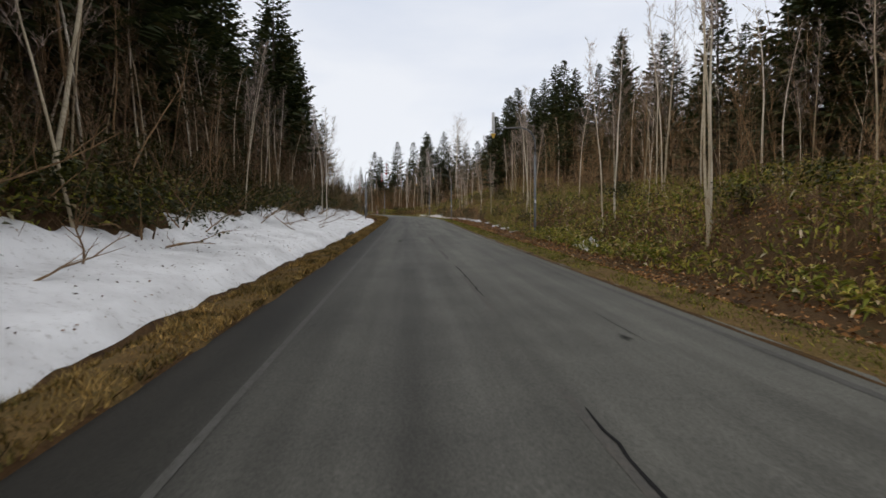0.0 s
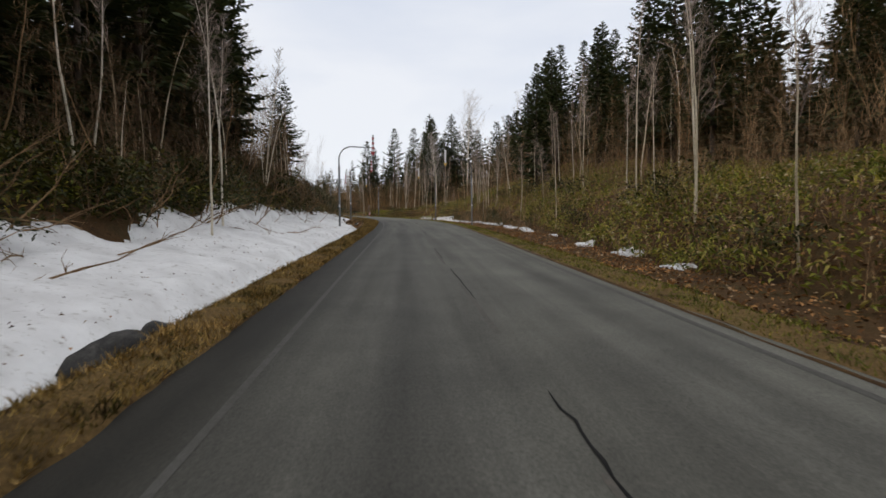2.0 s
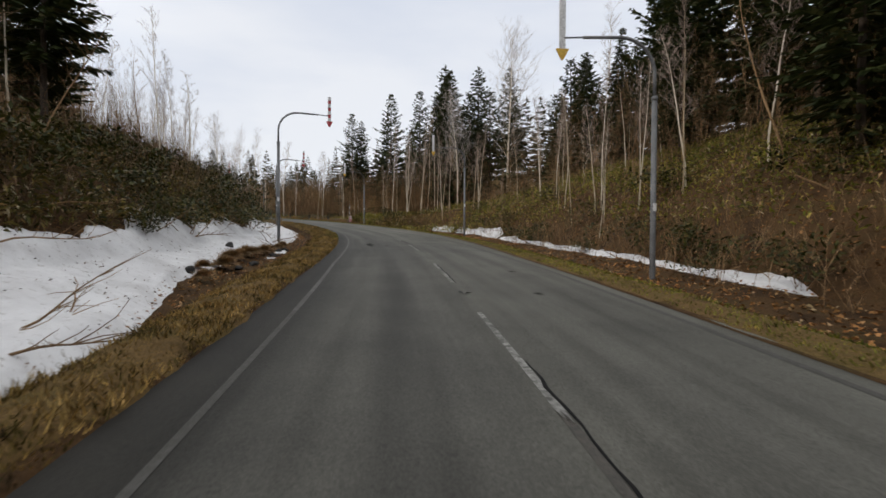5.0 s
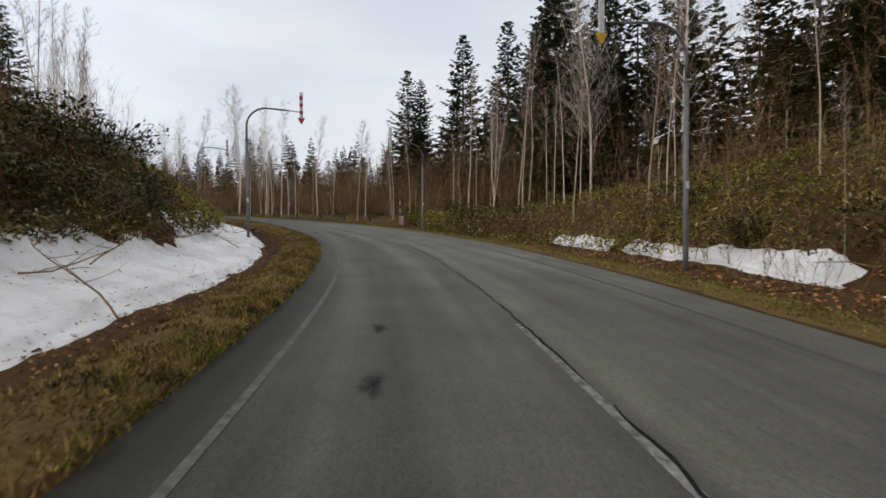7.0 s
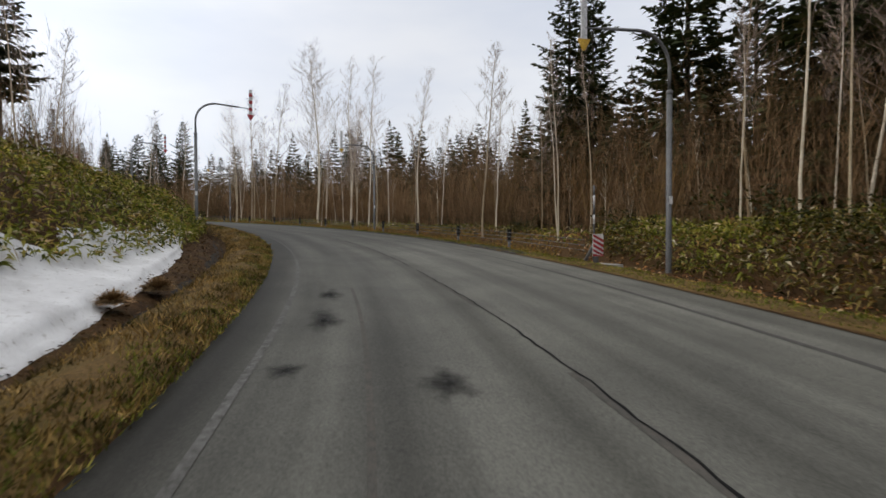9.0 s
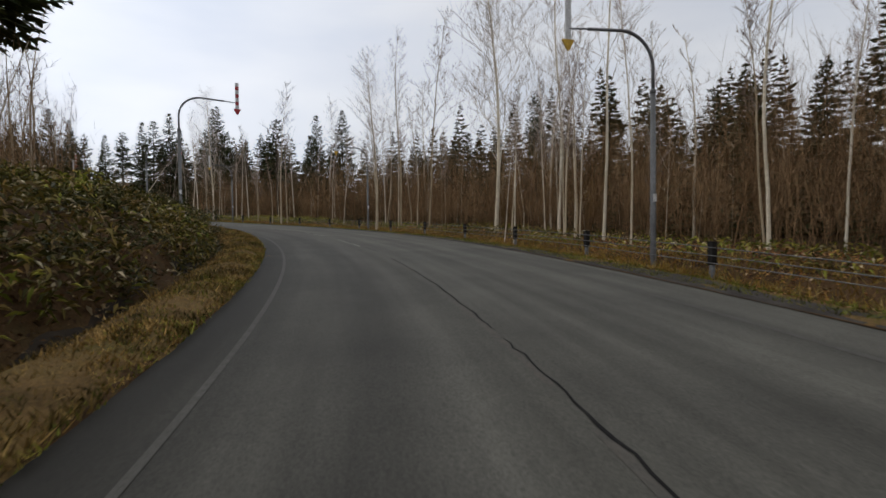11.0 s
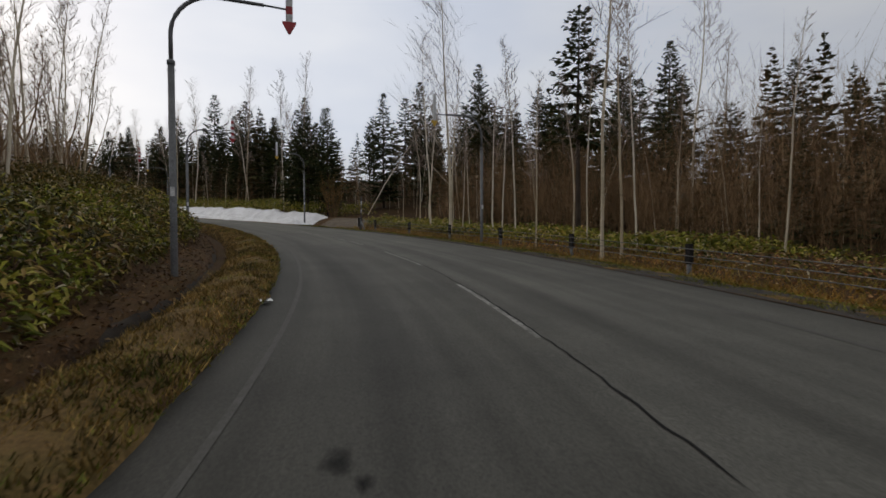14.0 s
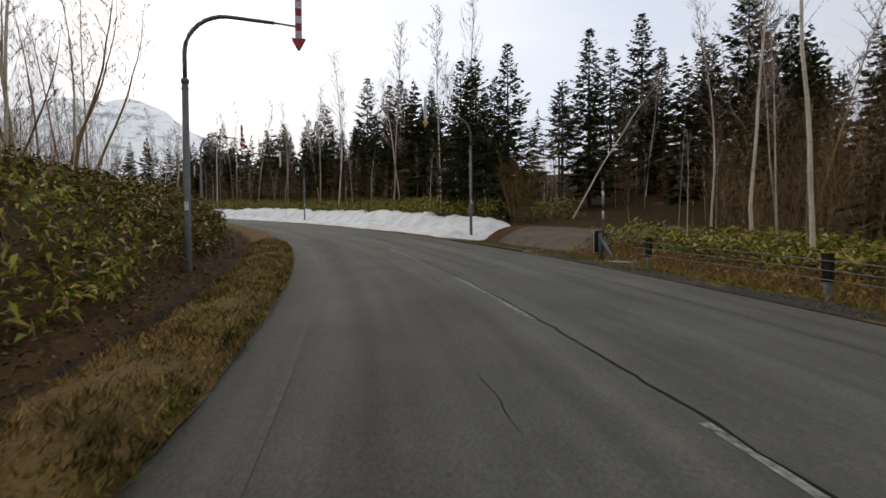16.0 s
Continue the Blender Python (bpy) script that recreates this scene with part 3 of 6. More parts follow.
# dark strip along the ditch: wet soil with the shade painted in
ditch = new("ditch", ribbon("ditch", 74, 240, 0.3, (9, lambda s, k: -np.minimum(left_edge(s), 2.15) - 1.35 - table(s, DITCH) + 0.05 * wave(s * 4, s, 2.0) + 0.13 - (0.42 + 0.08 * wave(s * 3, s, 7.0)) * k), lambda s, d, k: profile(s, d) + 0.034 - 0.03 * (np.abs(k - 0.5) > 0.45), M_MUD_SHADE))
tagged(ditch, "narrow ditch of wet soil behind the turf, its shade painted in", "ditch", kind="structure")

shoulder = new("gravel_shoulder", ribbon("gravel_shoulder", 137, 224, 0.4, (8, lambda s, k: right_edge(s) - 0.12 + 0.08 * wave(s * 5, s, 1.0) * (1 - k) + (0.95 + 0.2 * wave(s * 3, s, 4.0)) * k), lambda s, d, k: profile(s, d) + 0.055 + 0.012 * wave(s * 9, d * 9, 5) * np.minimum(1, k * 6) - 0.075 * (k < 0.01) - 0.05 * (k > 0.99), M_SHOULDER))
tagged(shoulder, "dark gritty gravel shoulder beside the asphalt", "shoulder", kind="structure")


def stripe(name, s0, s1, mid, width, lift, material, ds=0.5, wobble=0.0):
    return ribbon(name, s0, s1, ds, (3, lambda s, k: mid(s) + (k - 0.5) * width + wobble * wave(s * 9, s * 4, 1.0)), lambda s, d, k: 0.03 - 0.004 * np.abs(d - centre(s)) + lift + 0 * k, material)


def left_line(s):
    return table(s, [(0, -1.44), (60, -1.5), (82, -1.72), (93, -1.46), (103, -1.26), (110, -1.18), (117, -1.2), (124, -1.36), (180, -1.42), (195, -1.05), (207, -0.8), (230, -0.95)])


for a, b, m, w in ((-100, 74, M_EDGE_LINE, 0.10), (74.01, 136, M_LINE, 0.11), (136.01, 340, M_EDGE_LINE, 0.09)):
    line_left = new("edge_line", stripe("edge_line", a, b, left_line, w * 0.8, 0.0055, m))
    tagged(line_left, "faded white edge line worn into the asphalt", "road marking", kind="structure")
line_right = new("edge_line", stripe("edge_line_right", -100, 340, lambda s: right_edge(s) - table(s, [(0, 0.42), (80, 0.5), (105, 1.3), (160, 1.5), (200, 1.6), (300, 1.5)]), 0.12, 0.004, M_EDGE_LINE))
tagged(line_right, "faded white edge line worn into the asphalt", "road marking", kind="structure")


# ---- marks, cracks and stains on the road ----
dash_ends = [*np.arange(4.5, 70, 8.1), 73.5, 81.6, 91.6, 99.7, 107.8, *np.arange(115.9, 150, 8.1), *np.arange(153.7, 330, 8.1)]
for end in dash_ends:
    strong = 72 < end < 102 or end > 169
    dash = new("centre_dash", stripe("centre_dash", end - 4.4, end, lambda s: centre(s) - 0.055, 0.085, 0.004, M_DASH if strong else M_FAINT))
    tagged(dash, "worn white dash of the centre line" if strong else "almost worn away dash of the centre line", "road marking", "centre line dashes", "structure")

rng = np.random.default_rng(7)


def crack(s0, s1, mid, width, wander=0.011):
    ss = np.arange(s0, s1, 0.22)
    a = mid(ss) + 0.6 * wander * wave(ss * 4, ss * 2, s0) + rng.normal(0, 0.014, len(ss))
    w = width * (0.45 + 0.55 * np.abs(wave(ss * 5, ss * 3, s0 + 2))) * np.minimum(1, np.minimum(ss - s0, s1 - ss) / 0.5 + 0.05)
    S = np.stack([ss, ss], -1)
    D = np.stack([a - w, a + w], -1)
    me = mesh_of("crack", place(S.ravel(), D.ravel(), 0.03 - 0.004 * np.abs(D - centre(S)).ravel() + 0.0075), grid_faces(len(ss), 2)[:, ::-1], M_CRACK)
    return tagged(new("road_crack", me), "dark open crack in the asphalt", "crack", "cracks in the road", "structure")


SEAM = [(-4, 4.3), (9.5, 15), (17, 20), (24, 30.5), (35, 39.8), (42, 46.4), (55, 60), (66, 71), (77, 81.4), (88, 97), (97.2, 106), (106.3, 118.6), (119, 133), (133.3, 151), (151.2, 160.6), (162.7, 170), (173, 186), (186.3, 205), (205.2, 226), (226.2, 250)]
for a, b in SEAM:
    crack(a, b, lambda s: centre(s) + 0 * s, 0.022)
for a, b, at in ((110.3, 113.4, 3.25), (6, 8.2, 2.9), (16.5, 18.7, 2.7), (199, 203, 3.9), (77.5, 79, 3.6), (82.3, 83.9, 2.55), (50, 51.5, 3.0), (174.5, 176.4, 3.9), (206, 216, -1.45), (210.3, 212, 0.95)):
    crack(a, b, lambda s: at + 0 * s, 0.0075, 0.05)


def stain(s, d, length, width, seed, material=M_PATCH):
    n = 26
    a = np.linspace(0, 2 * np.pi, n, endpoint=False)
    r = 1 + 0.25 * np.sin(a * 2 + seed) * np.cos(a + seed * 2) + 0.12 * np.sin(a * 5 + seed)
    S = np.concatenate([[s], s + length / 2 * r * np.cos(a)])
    D = np.concatenate([[d], d + width / 2 * r * np.sin(a)])
    f = np.stack([np.zeros(n, int), 1 + np.arange(n), 1 + (np.arange(n) + 1) % n], -1)
    me = mesh_of("stain", place(S, D, 0.03 - 0.004 * np.abs(D - centre(S)) + 0.0045), f, material)
    layer = me.uv_layers.new(name="UVMap")
    for q in me.loops:
        layer.data[q.index].uv = (0.0 if q.vertex_index == 0 else 1.0, 0.0)
    return tagged(new("road_stain", me), "dark oily stain soaked into the asphalt", "stain", "stains on the road", "structure")


for i, (s, d, a, b) in enumerate(((91.6, -0.46, 3.6, 0.5), (90.8, 0.34, 0.6, 0.3), (124.0, 0.55, 1.1, 0.6), (121.0, 0.45, 2.0, 0.26), (126.9, -0.75, 2.0, 0.6), (129.2, -0.7, 1.5, 0.55), (124.6, -1.0, 0.6, 0.45),
                               (6.4, 2.75, 0.5, 0.2), (97.5, -0.3, 1.0, 0.3), (99.8, -0.3, 0.7, 0.25), (26.5, -0.3, 1.6, 0.3), (75.5, 2.85, 0.5, 0.3), (79.4, 3.3, 0.5, 0.3), (187.0, -0.35, 0.5, 0.28), (186.7, -0.2, 0.3, 0.16))):
    stain(s, d, a, b, i * 1.3)


def cross_crack(s, d0, d1):
    dd = np.arange(d0, d1, 0.2)
    a = s + 0.12 * wave(dd * 4, dd * 2, s) + rng.normal(0, 0.02, len(dd))
    w = 0.02 * (0.4 + 0.6 * np.abs(wave(dd * 5, dd, s + 1)))
    S, D = np.stack([a - w, a + w], -1), np.stack([dd, dd], -1)
    me = mesh_of("crack", place(S.ravel(), D.ravel(), 0.03 - 0.004 * np.abs(D - centre(S)).ravel() + 0.0105), grid_faces(len(dd), 2), M_CRACK)
    return tagged(new("road_crack", me), "dark crack running across the road", "crack", "cracks in the road", "structure")


cross_crack(231.5, -1.7, 6.2)
streak = new("pale_streak", stripe("pale_streak", 117, 130, lambda s: -0.15 - 0.012 * (s - 121), 0.06, 0.0042, M_FAINT))
tagged(streak, "pale scuffed streak along the lane", "road marking", kind="structure")


# ---- snow ----
def snow_field(name, s0, s1, inner, outer, thick, seed, label):
    """Old snow over the ground between two lines; where it thins out it sinks under the ground."""
    def height(s, d, k):
        rim = 0.5 * np.clip(k / 0.03, 0, 1) ** 0.5 + 0.5 * np.clip((k - 0.09) / 0.05, 0, 1)
        edge = np.minimum(rim, np.clip((1 - k) / 0.18, 0, 1) ** 0.5)
        ends = np.clip((s - s0) / 1.5, 0, 1) * np.clip((s1 - s) / 1.5, 0, 1)
        return profile(s, d) - 0.12 + (thick + 0.12 + 0.38 * thick * wave(s * 2.2, d * 2.2, seed)) * edge * ends
    me = ribbon(name, s0, s1, 0.22, (26, lambda s, k: inner(s) + (outer(s) - inner(s)) * k), height, M_SNOW)
    return tagged(new("snow_bank", me), label, "snow", kind="stuff")


def snow_rim(s):
    return table(s, [(-60, -3.55), (12, -3.6), (26, -3.5), (42, -3.28), (64, -3.3), (74, -3.9), (79, -5.2), (88, -5.4), (92, -5.1), (96, -4.75), (102, -4.4), (108, -4.1), (118, -4.1), (126, -4.2), (132, -4.5), (140, -5.0), (147, -5.5)]) - table(s, [(62, 0.07), (76, 0.16)]) * wave(s * 1.3, s * 0.7, 3) - 0.05 * wave(s * 5, s * 2, 1)


snow_field("snow_left", -60, 147, snow_rim,
           lambda s: -table(s, BANK_L) - table(s, [(0, 0.9), (60, 1.0), (75, 1.1), (125, 1.0), (135, 0.9), (147, 0.9)]) - 0.7 * wave(s * 1.6, s * 0.9, 5), 0.24, 1.0, "long bank of old snow with twigs lying on it")
for a, b, e in ((80.6, 82.9, 4.45), (83.6, 85.9, 4.45), (86.6, 89.4, 4.4), (89.2, 92.5, 4.3)):
    snow_field("snow_bits", a, b, lambda s: -e + 0 * s, lambda s: -e - 0.5 - 0.15 * wave(s * 3, s, 1), 0.1, a, "small dirty remnant of snow in the ditch")
snow_field("snow_small", 150, 153.5, lambda s: -5.4 + 0 * s, lambda s: -7.2 + 0 * s, 0.12, 2.0, "small remnant of old snow in the undergrowth")
for i, (a, b, e0, e1) in enumerate(((22.4, 26.3, -0.25, 0.5), (40.2, 43.4, -0.35, 0.3), (44.0, 47.6, -0.45, 0.2), (48.5, 52.3, -0.5, 0.1), (54.5, 57.0, -0.6, 0.0), (61, 66.5, -0.6, 0.1), (68, 74.5, -0.6, 0.1), (75.5, 103, -0.75, 0.05), (102.4, 113, -0.1, 0.55), (112.6, 118.5, 0.0, 0.55))):
    snow_field("snow_right", a, b, lambda s: right_edge(s) + table(s, FOOT_R) + e0 + 0.18 * wave(s * 2, s, i), lambda s: right_edge(s) + table(s, FOOT_R) + e1 + 0.25 * wave(s * 2.3, s, i + 3), 0.18, i + 4.0, "thin remnant of old snow at the foot of the bank")
snow_field("snow_far", 233, 330, lambda s: right_edge(s) + 0.5 + 0.2 * wave(s * 2, s, 2), lambda s: right_edge(s) + 4.2 + 1.4 * np.abs(wave(s * 2.0, s, 3)), 0.45, 9.0, "scalloped bank of old snow along the outer side of the bend")


# ---- snow poles with hanging arrows ----
def snow_pole(side, mark, stripes):
    """A steel pole with an arm over the road and a hanging arrow; side -1 reaches to the right from the left verge."""
    top = new("snow_pole")
    reach = -side
    part("pole", Shape().tube([(0, 0, -1.3), (0, 0, 0), (0, 0, 4.85)], [0.082, 0.082, 0.076], 14, True).mesh("pole", M_STEEL, True), top)
    part("collar", Shape().tube([(0, 0, 4.82), (0, 0, 4.84), (0, 0, 4.92), (0, 0, 4.95)], [0.082, 0.092, 0.092, 0.06], 14, True).mesh("collar", M_STEEL, True), top)
    bend = [(0, 0, 4.9), (0, 0, 5.5)] + [(reach * (1.0 - math.cos(a) * 1.0), 0, 5.55 + math.sin(a) * 0.98) for a in np.linspace(0.1, 1.57, 9)]
    part("arm", Shape().tube(bend + [(reach * 2.1, 0, 6.48)], [0.05] * 10 + [0.045, 0.042], 10, True).mesh("arm", M_STEEL, True), top)
    part("arm_tip", Shape().tube([(reach * 2.05, 0, 6.485), (reach * 2.68, 0, 6.44)], [0.026, 0.026], 8, True).mesh("arm_tip", M_STEEL, True), top)
    part("label_plate", Shape().box((-0.05, -0.092, 1.72), (0.05, -0.078, 1.94)).mesh("label_plate", M_WHITE), top, "small white label plate")
    part("bolt", Shape().tube([(-0.1, 0, 4.7), (0.1, 0, 4.7)], [0.014, 0.014], 6, True).mesh("bolt", M_STEEL), top)
    plate = part("arrow", Shape().box((-0.05, -0.012, 6.05), (0.05, 0.012, 7.46)).mesh("arrow", M_STEEL), top, m=pose(reach * 2.7, 0, 0))
    for k in range(7):
        z = 6.14 + k * 0.19
        me = Shape().box((-0.085, -0.022, z + 0.001), (0.085, 0.022, z + 0.189)).mesh("stripe", (M_WHITE if k % 2 == 0 else stripes))
        part("stripe", me, plate)
    head = bmesh.new()
    ring = [(-0.17, 6.11), (-0.17, 6.14), (0.17, 6.14), (0.17, 6.11), (0.025, 5.84), (-0.025, 5.84)]
    front = [head.verts.new((x, -0.03, z)) for x, z in ring]
    back = [head.verts.new((x, 0.03, z)) for x, z in ring]
    head.faces.new(front)
    head.faces.new(back[::-1])
    for a in range(6):
        b = (a + 1) % 6
        head.faces.new((front[b], front[a], back[a], back[b]))
    me = bpy.data.meshes.new("arrowhead")
    head.to_mesh(me)
    head.free()
    me.materials.append(mark)
    part("arrowhead", me, plate)
    return top


def stand(ob, s, d, sink=0.0, turn=0.0):
    p = on_ground(s, d, -sink)
    a = math.degrees(float(np.interp(s, LS, LH)))
    return pose(*p.tolist(), 0, 0, a + turn)


def upright(s, d, h):
    """A pole's pose at s along and d across, its datum h over the road's line."""
    return pose(*place(s, d, h).tolist(), 0, 0, math.degrees(float(np.interp(s, LS, LH))))


red_pole = snow_pole(-1, M_RED, M_RED)
red_pole.matrix_basis = upright(68.4, -5.05, -0.1)
tagged(red_pole, "grey steel snow pole with a red-and-white hanging arrow", "snow pole", "red snow poles")
for s, d, h in ((95.2, -5.15, 0.45), (121.8, -4.85, 0.12), (150, -4.65, 0.35), (174.6, -5.1, 0.4), (197.7, -3.9, 0.1), (221.2, -3.9, -0.22), (248, -4.7, -0.1), (276, -4.9, -0.1)):
    copy_thing(red_pole, upright(s, d, h))
white_pole = snow_pole(1, M_YELLOW, M_WHITE)
white_pole.matrix_basis = upright(33.4, 8.3, 0.25)
tagged(white_pole, "grey steel snow pole with a white bar and yellow arrowhead", "snow pole", "yellow snow poles")
for s, d, h in ((79.35, 7.35, 0.0), (107.0, 8.97, 0.5), (132.2, 8.85, 0.12), (158.2, 8.9, 0.0), (185.3, 9.5, -0.05), (208.6, 9.55, -0.06), (234.4, 8.9, 0.2), (266, 9.0, 0.1), (292, 9.0, 0.1)):
    copy_thing(white_pole, upright(s, d, h))


# ---- guard cable along the outer side of the bend ----
def fence_d(s):
    return right_edge(s) + 1.45


def cable_post():
    post = new("guard_cable_post")
    part("post", Shape().tube([(0, 0, -0.4), (0, 0, 0), (0, 0, 0.62)], [0.062, 0.062, 0.062], 12, True).mesh("post", M_STEEL, True), post)
    part("bracket", Shape().box((-0.065, -0.075, 0.40), (0.065, 0.075, 0.91)).mesh("bracket", M_DARKPOST), post)
    part("cap", Shape().box((-0.075, -0.085, 0.91), (0.075, 0.085, 0.93)).mesh("cap", M_DARKPOST), post)
    return tagged(post, "guard cable post with a dark steel bracket", "guard post", "guard cable posts")


post_s = np.arange(140.2, 221, 5.0)
first_post = cable_post()
first_post.matrix_basis = stand(first_post, post_s[0], float(fence_d(post_s[0])))
for s in post_s[1:]:
    copy_thing(first_post, stand(first_post, s, float(fence_d(s))))
for k, z in enumerate((0.45, 0.62, 0.80)):
    ss = np.arange(134.8, 221.6, 1.0)
    pts = on_ground(ss, fence_d(ss) - 0.1, 0)
    pts[:, 2] = np.interp(ss, LS, LZ) + np.interp(ss, post_s, profile(post_s, fence_d(post_s))) + z
    cable = new("guard_cable", Shape().tube(pts.tolist(), [0.011] * len(ss), 5).mesh("guard_cable", M_STEEL, True))
    tagged(cable, "steel wire rope of the guard fence", "cable", "guard cables")


def fence_end(s, d, turn):
    end = new("fence_end_post")
    part("base", Shape().box((-0.3, -1.0, -0.25), (0.3, 1.6, 0.07)).mesh("base", M_CONCRETE), end)
    part("post", Shape().tube([(0, 0, 0), (0, 0, 0.95)], [0.07, 0.07], 12, True).mesh("post", M_STEEL, True), end)
    part("brace", Shape().tube([(0, 0.75, 0.05), (0, 0.06, 0.78)], [0.055, 0.055], 10, True).mesh("brace", M_STEEL, True), end)
    board = part("striped_board", Shape().box((-0.19, -0.10, 0.30), (0.19, -0.075, 1.02)).mesh("striped_board", M_WHITE), end)
    part("back_plate", Shape().box((-0.185, -0.075, 0.31), (0.185, -0.066, 1.01)).mesh("back_plate", M_DARKPOST), end, "dark back of the board")
    for k in range(5):
        b = bmesh.new()
        z = 0.30 + k * 0.16
        lo, hi = 0.302, 1.018
        q = [(-0.188, z), (0.188, z - 0.2), (0.188, z - 0.11), (-0.188, z + 0.09)]
        q = [(x, min(max(y, lo), hi)) for x, y in q]
        fr = [b.verts.new((x, -0.107, y)) for x, y in q]
        bk = [b.verts.new((x, -0.1, y)) for x, y in q]
        b.faces.new(fr)
        b.faces.new(bk[::-1])
        for i in range(4):
            j = (i + 1) % 4
            b.faces.new((fr[j], fr[i], bk[i], bk[j]))
        me = bpy.data.meshes.new("red_stripe")
        b.to_mesh(me)
        b.free()
        me.materials.append(M_RED)
        part("red_stripe", me, board)
    rod = part("marker_rod", Shape().tube([(0, 0.15, 0.0), (0, 0.15, 2.6)], [0.03, 0.03], 10, True).mesh("marker_rod", M_STEEL, True), end)
    for k in range(4):
        me = Shape().tube([(0, 0.15, 1.35 + k * 0.31), (0, 0.15, 1.65 + k * 0.31)], [0.036, 0.036], 10, True).mesh("rod_band", M_STEEL if k % 2 else M_WHITE, True)
        part("rod_band", me, rod)
    end.matrix_basis = stand(end, s, d, 0, turn)
    return tagged(end, "end post of the guard cable with a red-and-white striped board", "fence end", "guard cable ends")


fence_end(134.3, float(fence_d(134)), 0)
fence_end(222.2, float(fence_d(222)) - 0.2, 180)

# a gravel side track leaves the road past the fence
track = new("side_track", ribbon("side_track", 224.6, 232.4, 0.4, (30, lambda s, k: right_edge(s) - 0.1 + 14 * k), lambda s, d, k: profile(s, d) + 0.05 - 0.12 * (np.abs(s - 228.5) > 3.6), M_GRAVEL))
tagged(track, "short gravel side track leaving the road", "track", kind="structure")


# ---- trees ----
def wander(start, way, length, steps, bend, r):
    """A crooked line that starts along way and turns a little at each step."""
    pts, p, t = [Vector(start)], Vector(start), Vector(way).normalized()
    for _ in range(steps):
        t = (t + Vector((r.gauss(0, bend), r.gauss(0, bend), r.gauss(0, bend * 0.6)))).normalized()
        p = p + t * (length / steps)
        pts.append(p.copy())
    return pts


def bare_tree(seed, height, girth, limbs, low, spread, twig_mat, bark, lean=0.03, forks=5, fine=5, rise=0.9):
    """A leafless broadleaf tree: crooked stem, rising limbs, twigs and fine twigs."""
    r = random.Random(seed)
    top = new("bare_tree")
    stem = Shape()
    line = wander((0, 0, -0.3), (r.gauss(0, lean), r.gauss(0, lean), 1), height + 0.3, 12, 0.03 if bark is M_BIRCH else 0.06, r)
    stem.tube(line, [girth * (1.25 if i == 0 else 1) * (1 - 0.9 * (i / 12) ** 1.2) + 0.004 for i in range(13)], 7)
    twigs = Shape()
    for k in range(limbs):
        u = low + (1 - low) * ((k + r.random()) / limbs) ** 0.85
        i = min(int(u * 12), 11)
        p = line[i].lerp(line[i + 1], u * 12 - i)
        a = k * 2.4 + r.random()
        long = spread * (1.15 - 0.75 * (u - low) / (1 - low)) * r.uniform(0.6, 1.2)
        way = Vector((math.cos(a), math.sin(a), rise * r.uniform(0.6, 1.5)))
        limb = wander(p, way, long, 5, 0.14, r)
        thick = girth * 0.22 * (1.15 - u)
        (stem if thick > 0.02 else twigs).tube(limb, [max(thick * (1 - 0.85 * j / 5), 0.005) for j in range(6)], 3)
        for j in range(forks):
            w = 0.25 + 0.75 * (j + r.random()) / forks
            m = min(int(w * 5), 4)
            q = limb[m].lerp(limb[m + 1], w * 5 - m)
            b = r.random() * 6.28
            side = (way.normalized() * 0.7 + Vector((math.cos(b), math.sin(b), r.uniform(0.1, 0.9)))).normalized()
            sub = wander(q, side, long * r.uniform(0.25, 0.5), 2, 0.18, r)
            twigs.sliver(sub[0], sub[2], 0.014)
            for _ in range(fine):
                c = r.random() * 6.28
                way2 = (side + Vector((math.cos(c), math.sin(c), r.uniform(-0.2, 0.8))) * 0.7).normalized()
                o = sub[0].lerp(sub[2], r.uniform(0.3, 1.0))
                twigs.sliver(o, o + way2 * long * r.uniform(0.14, 0.34), 0.0075)
    part("trunk", stem.mesh("trunk", bark, True), top)
    part("crown", twigs.mesh("crown", twig_mat), top)
    return top


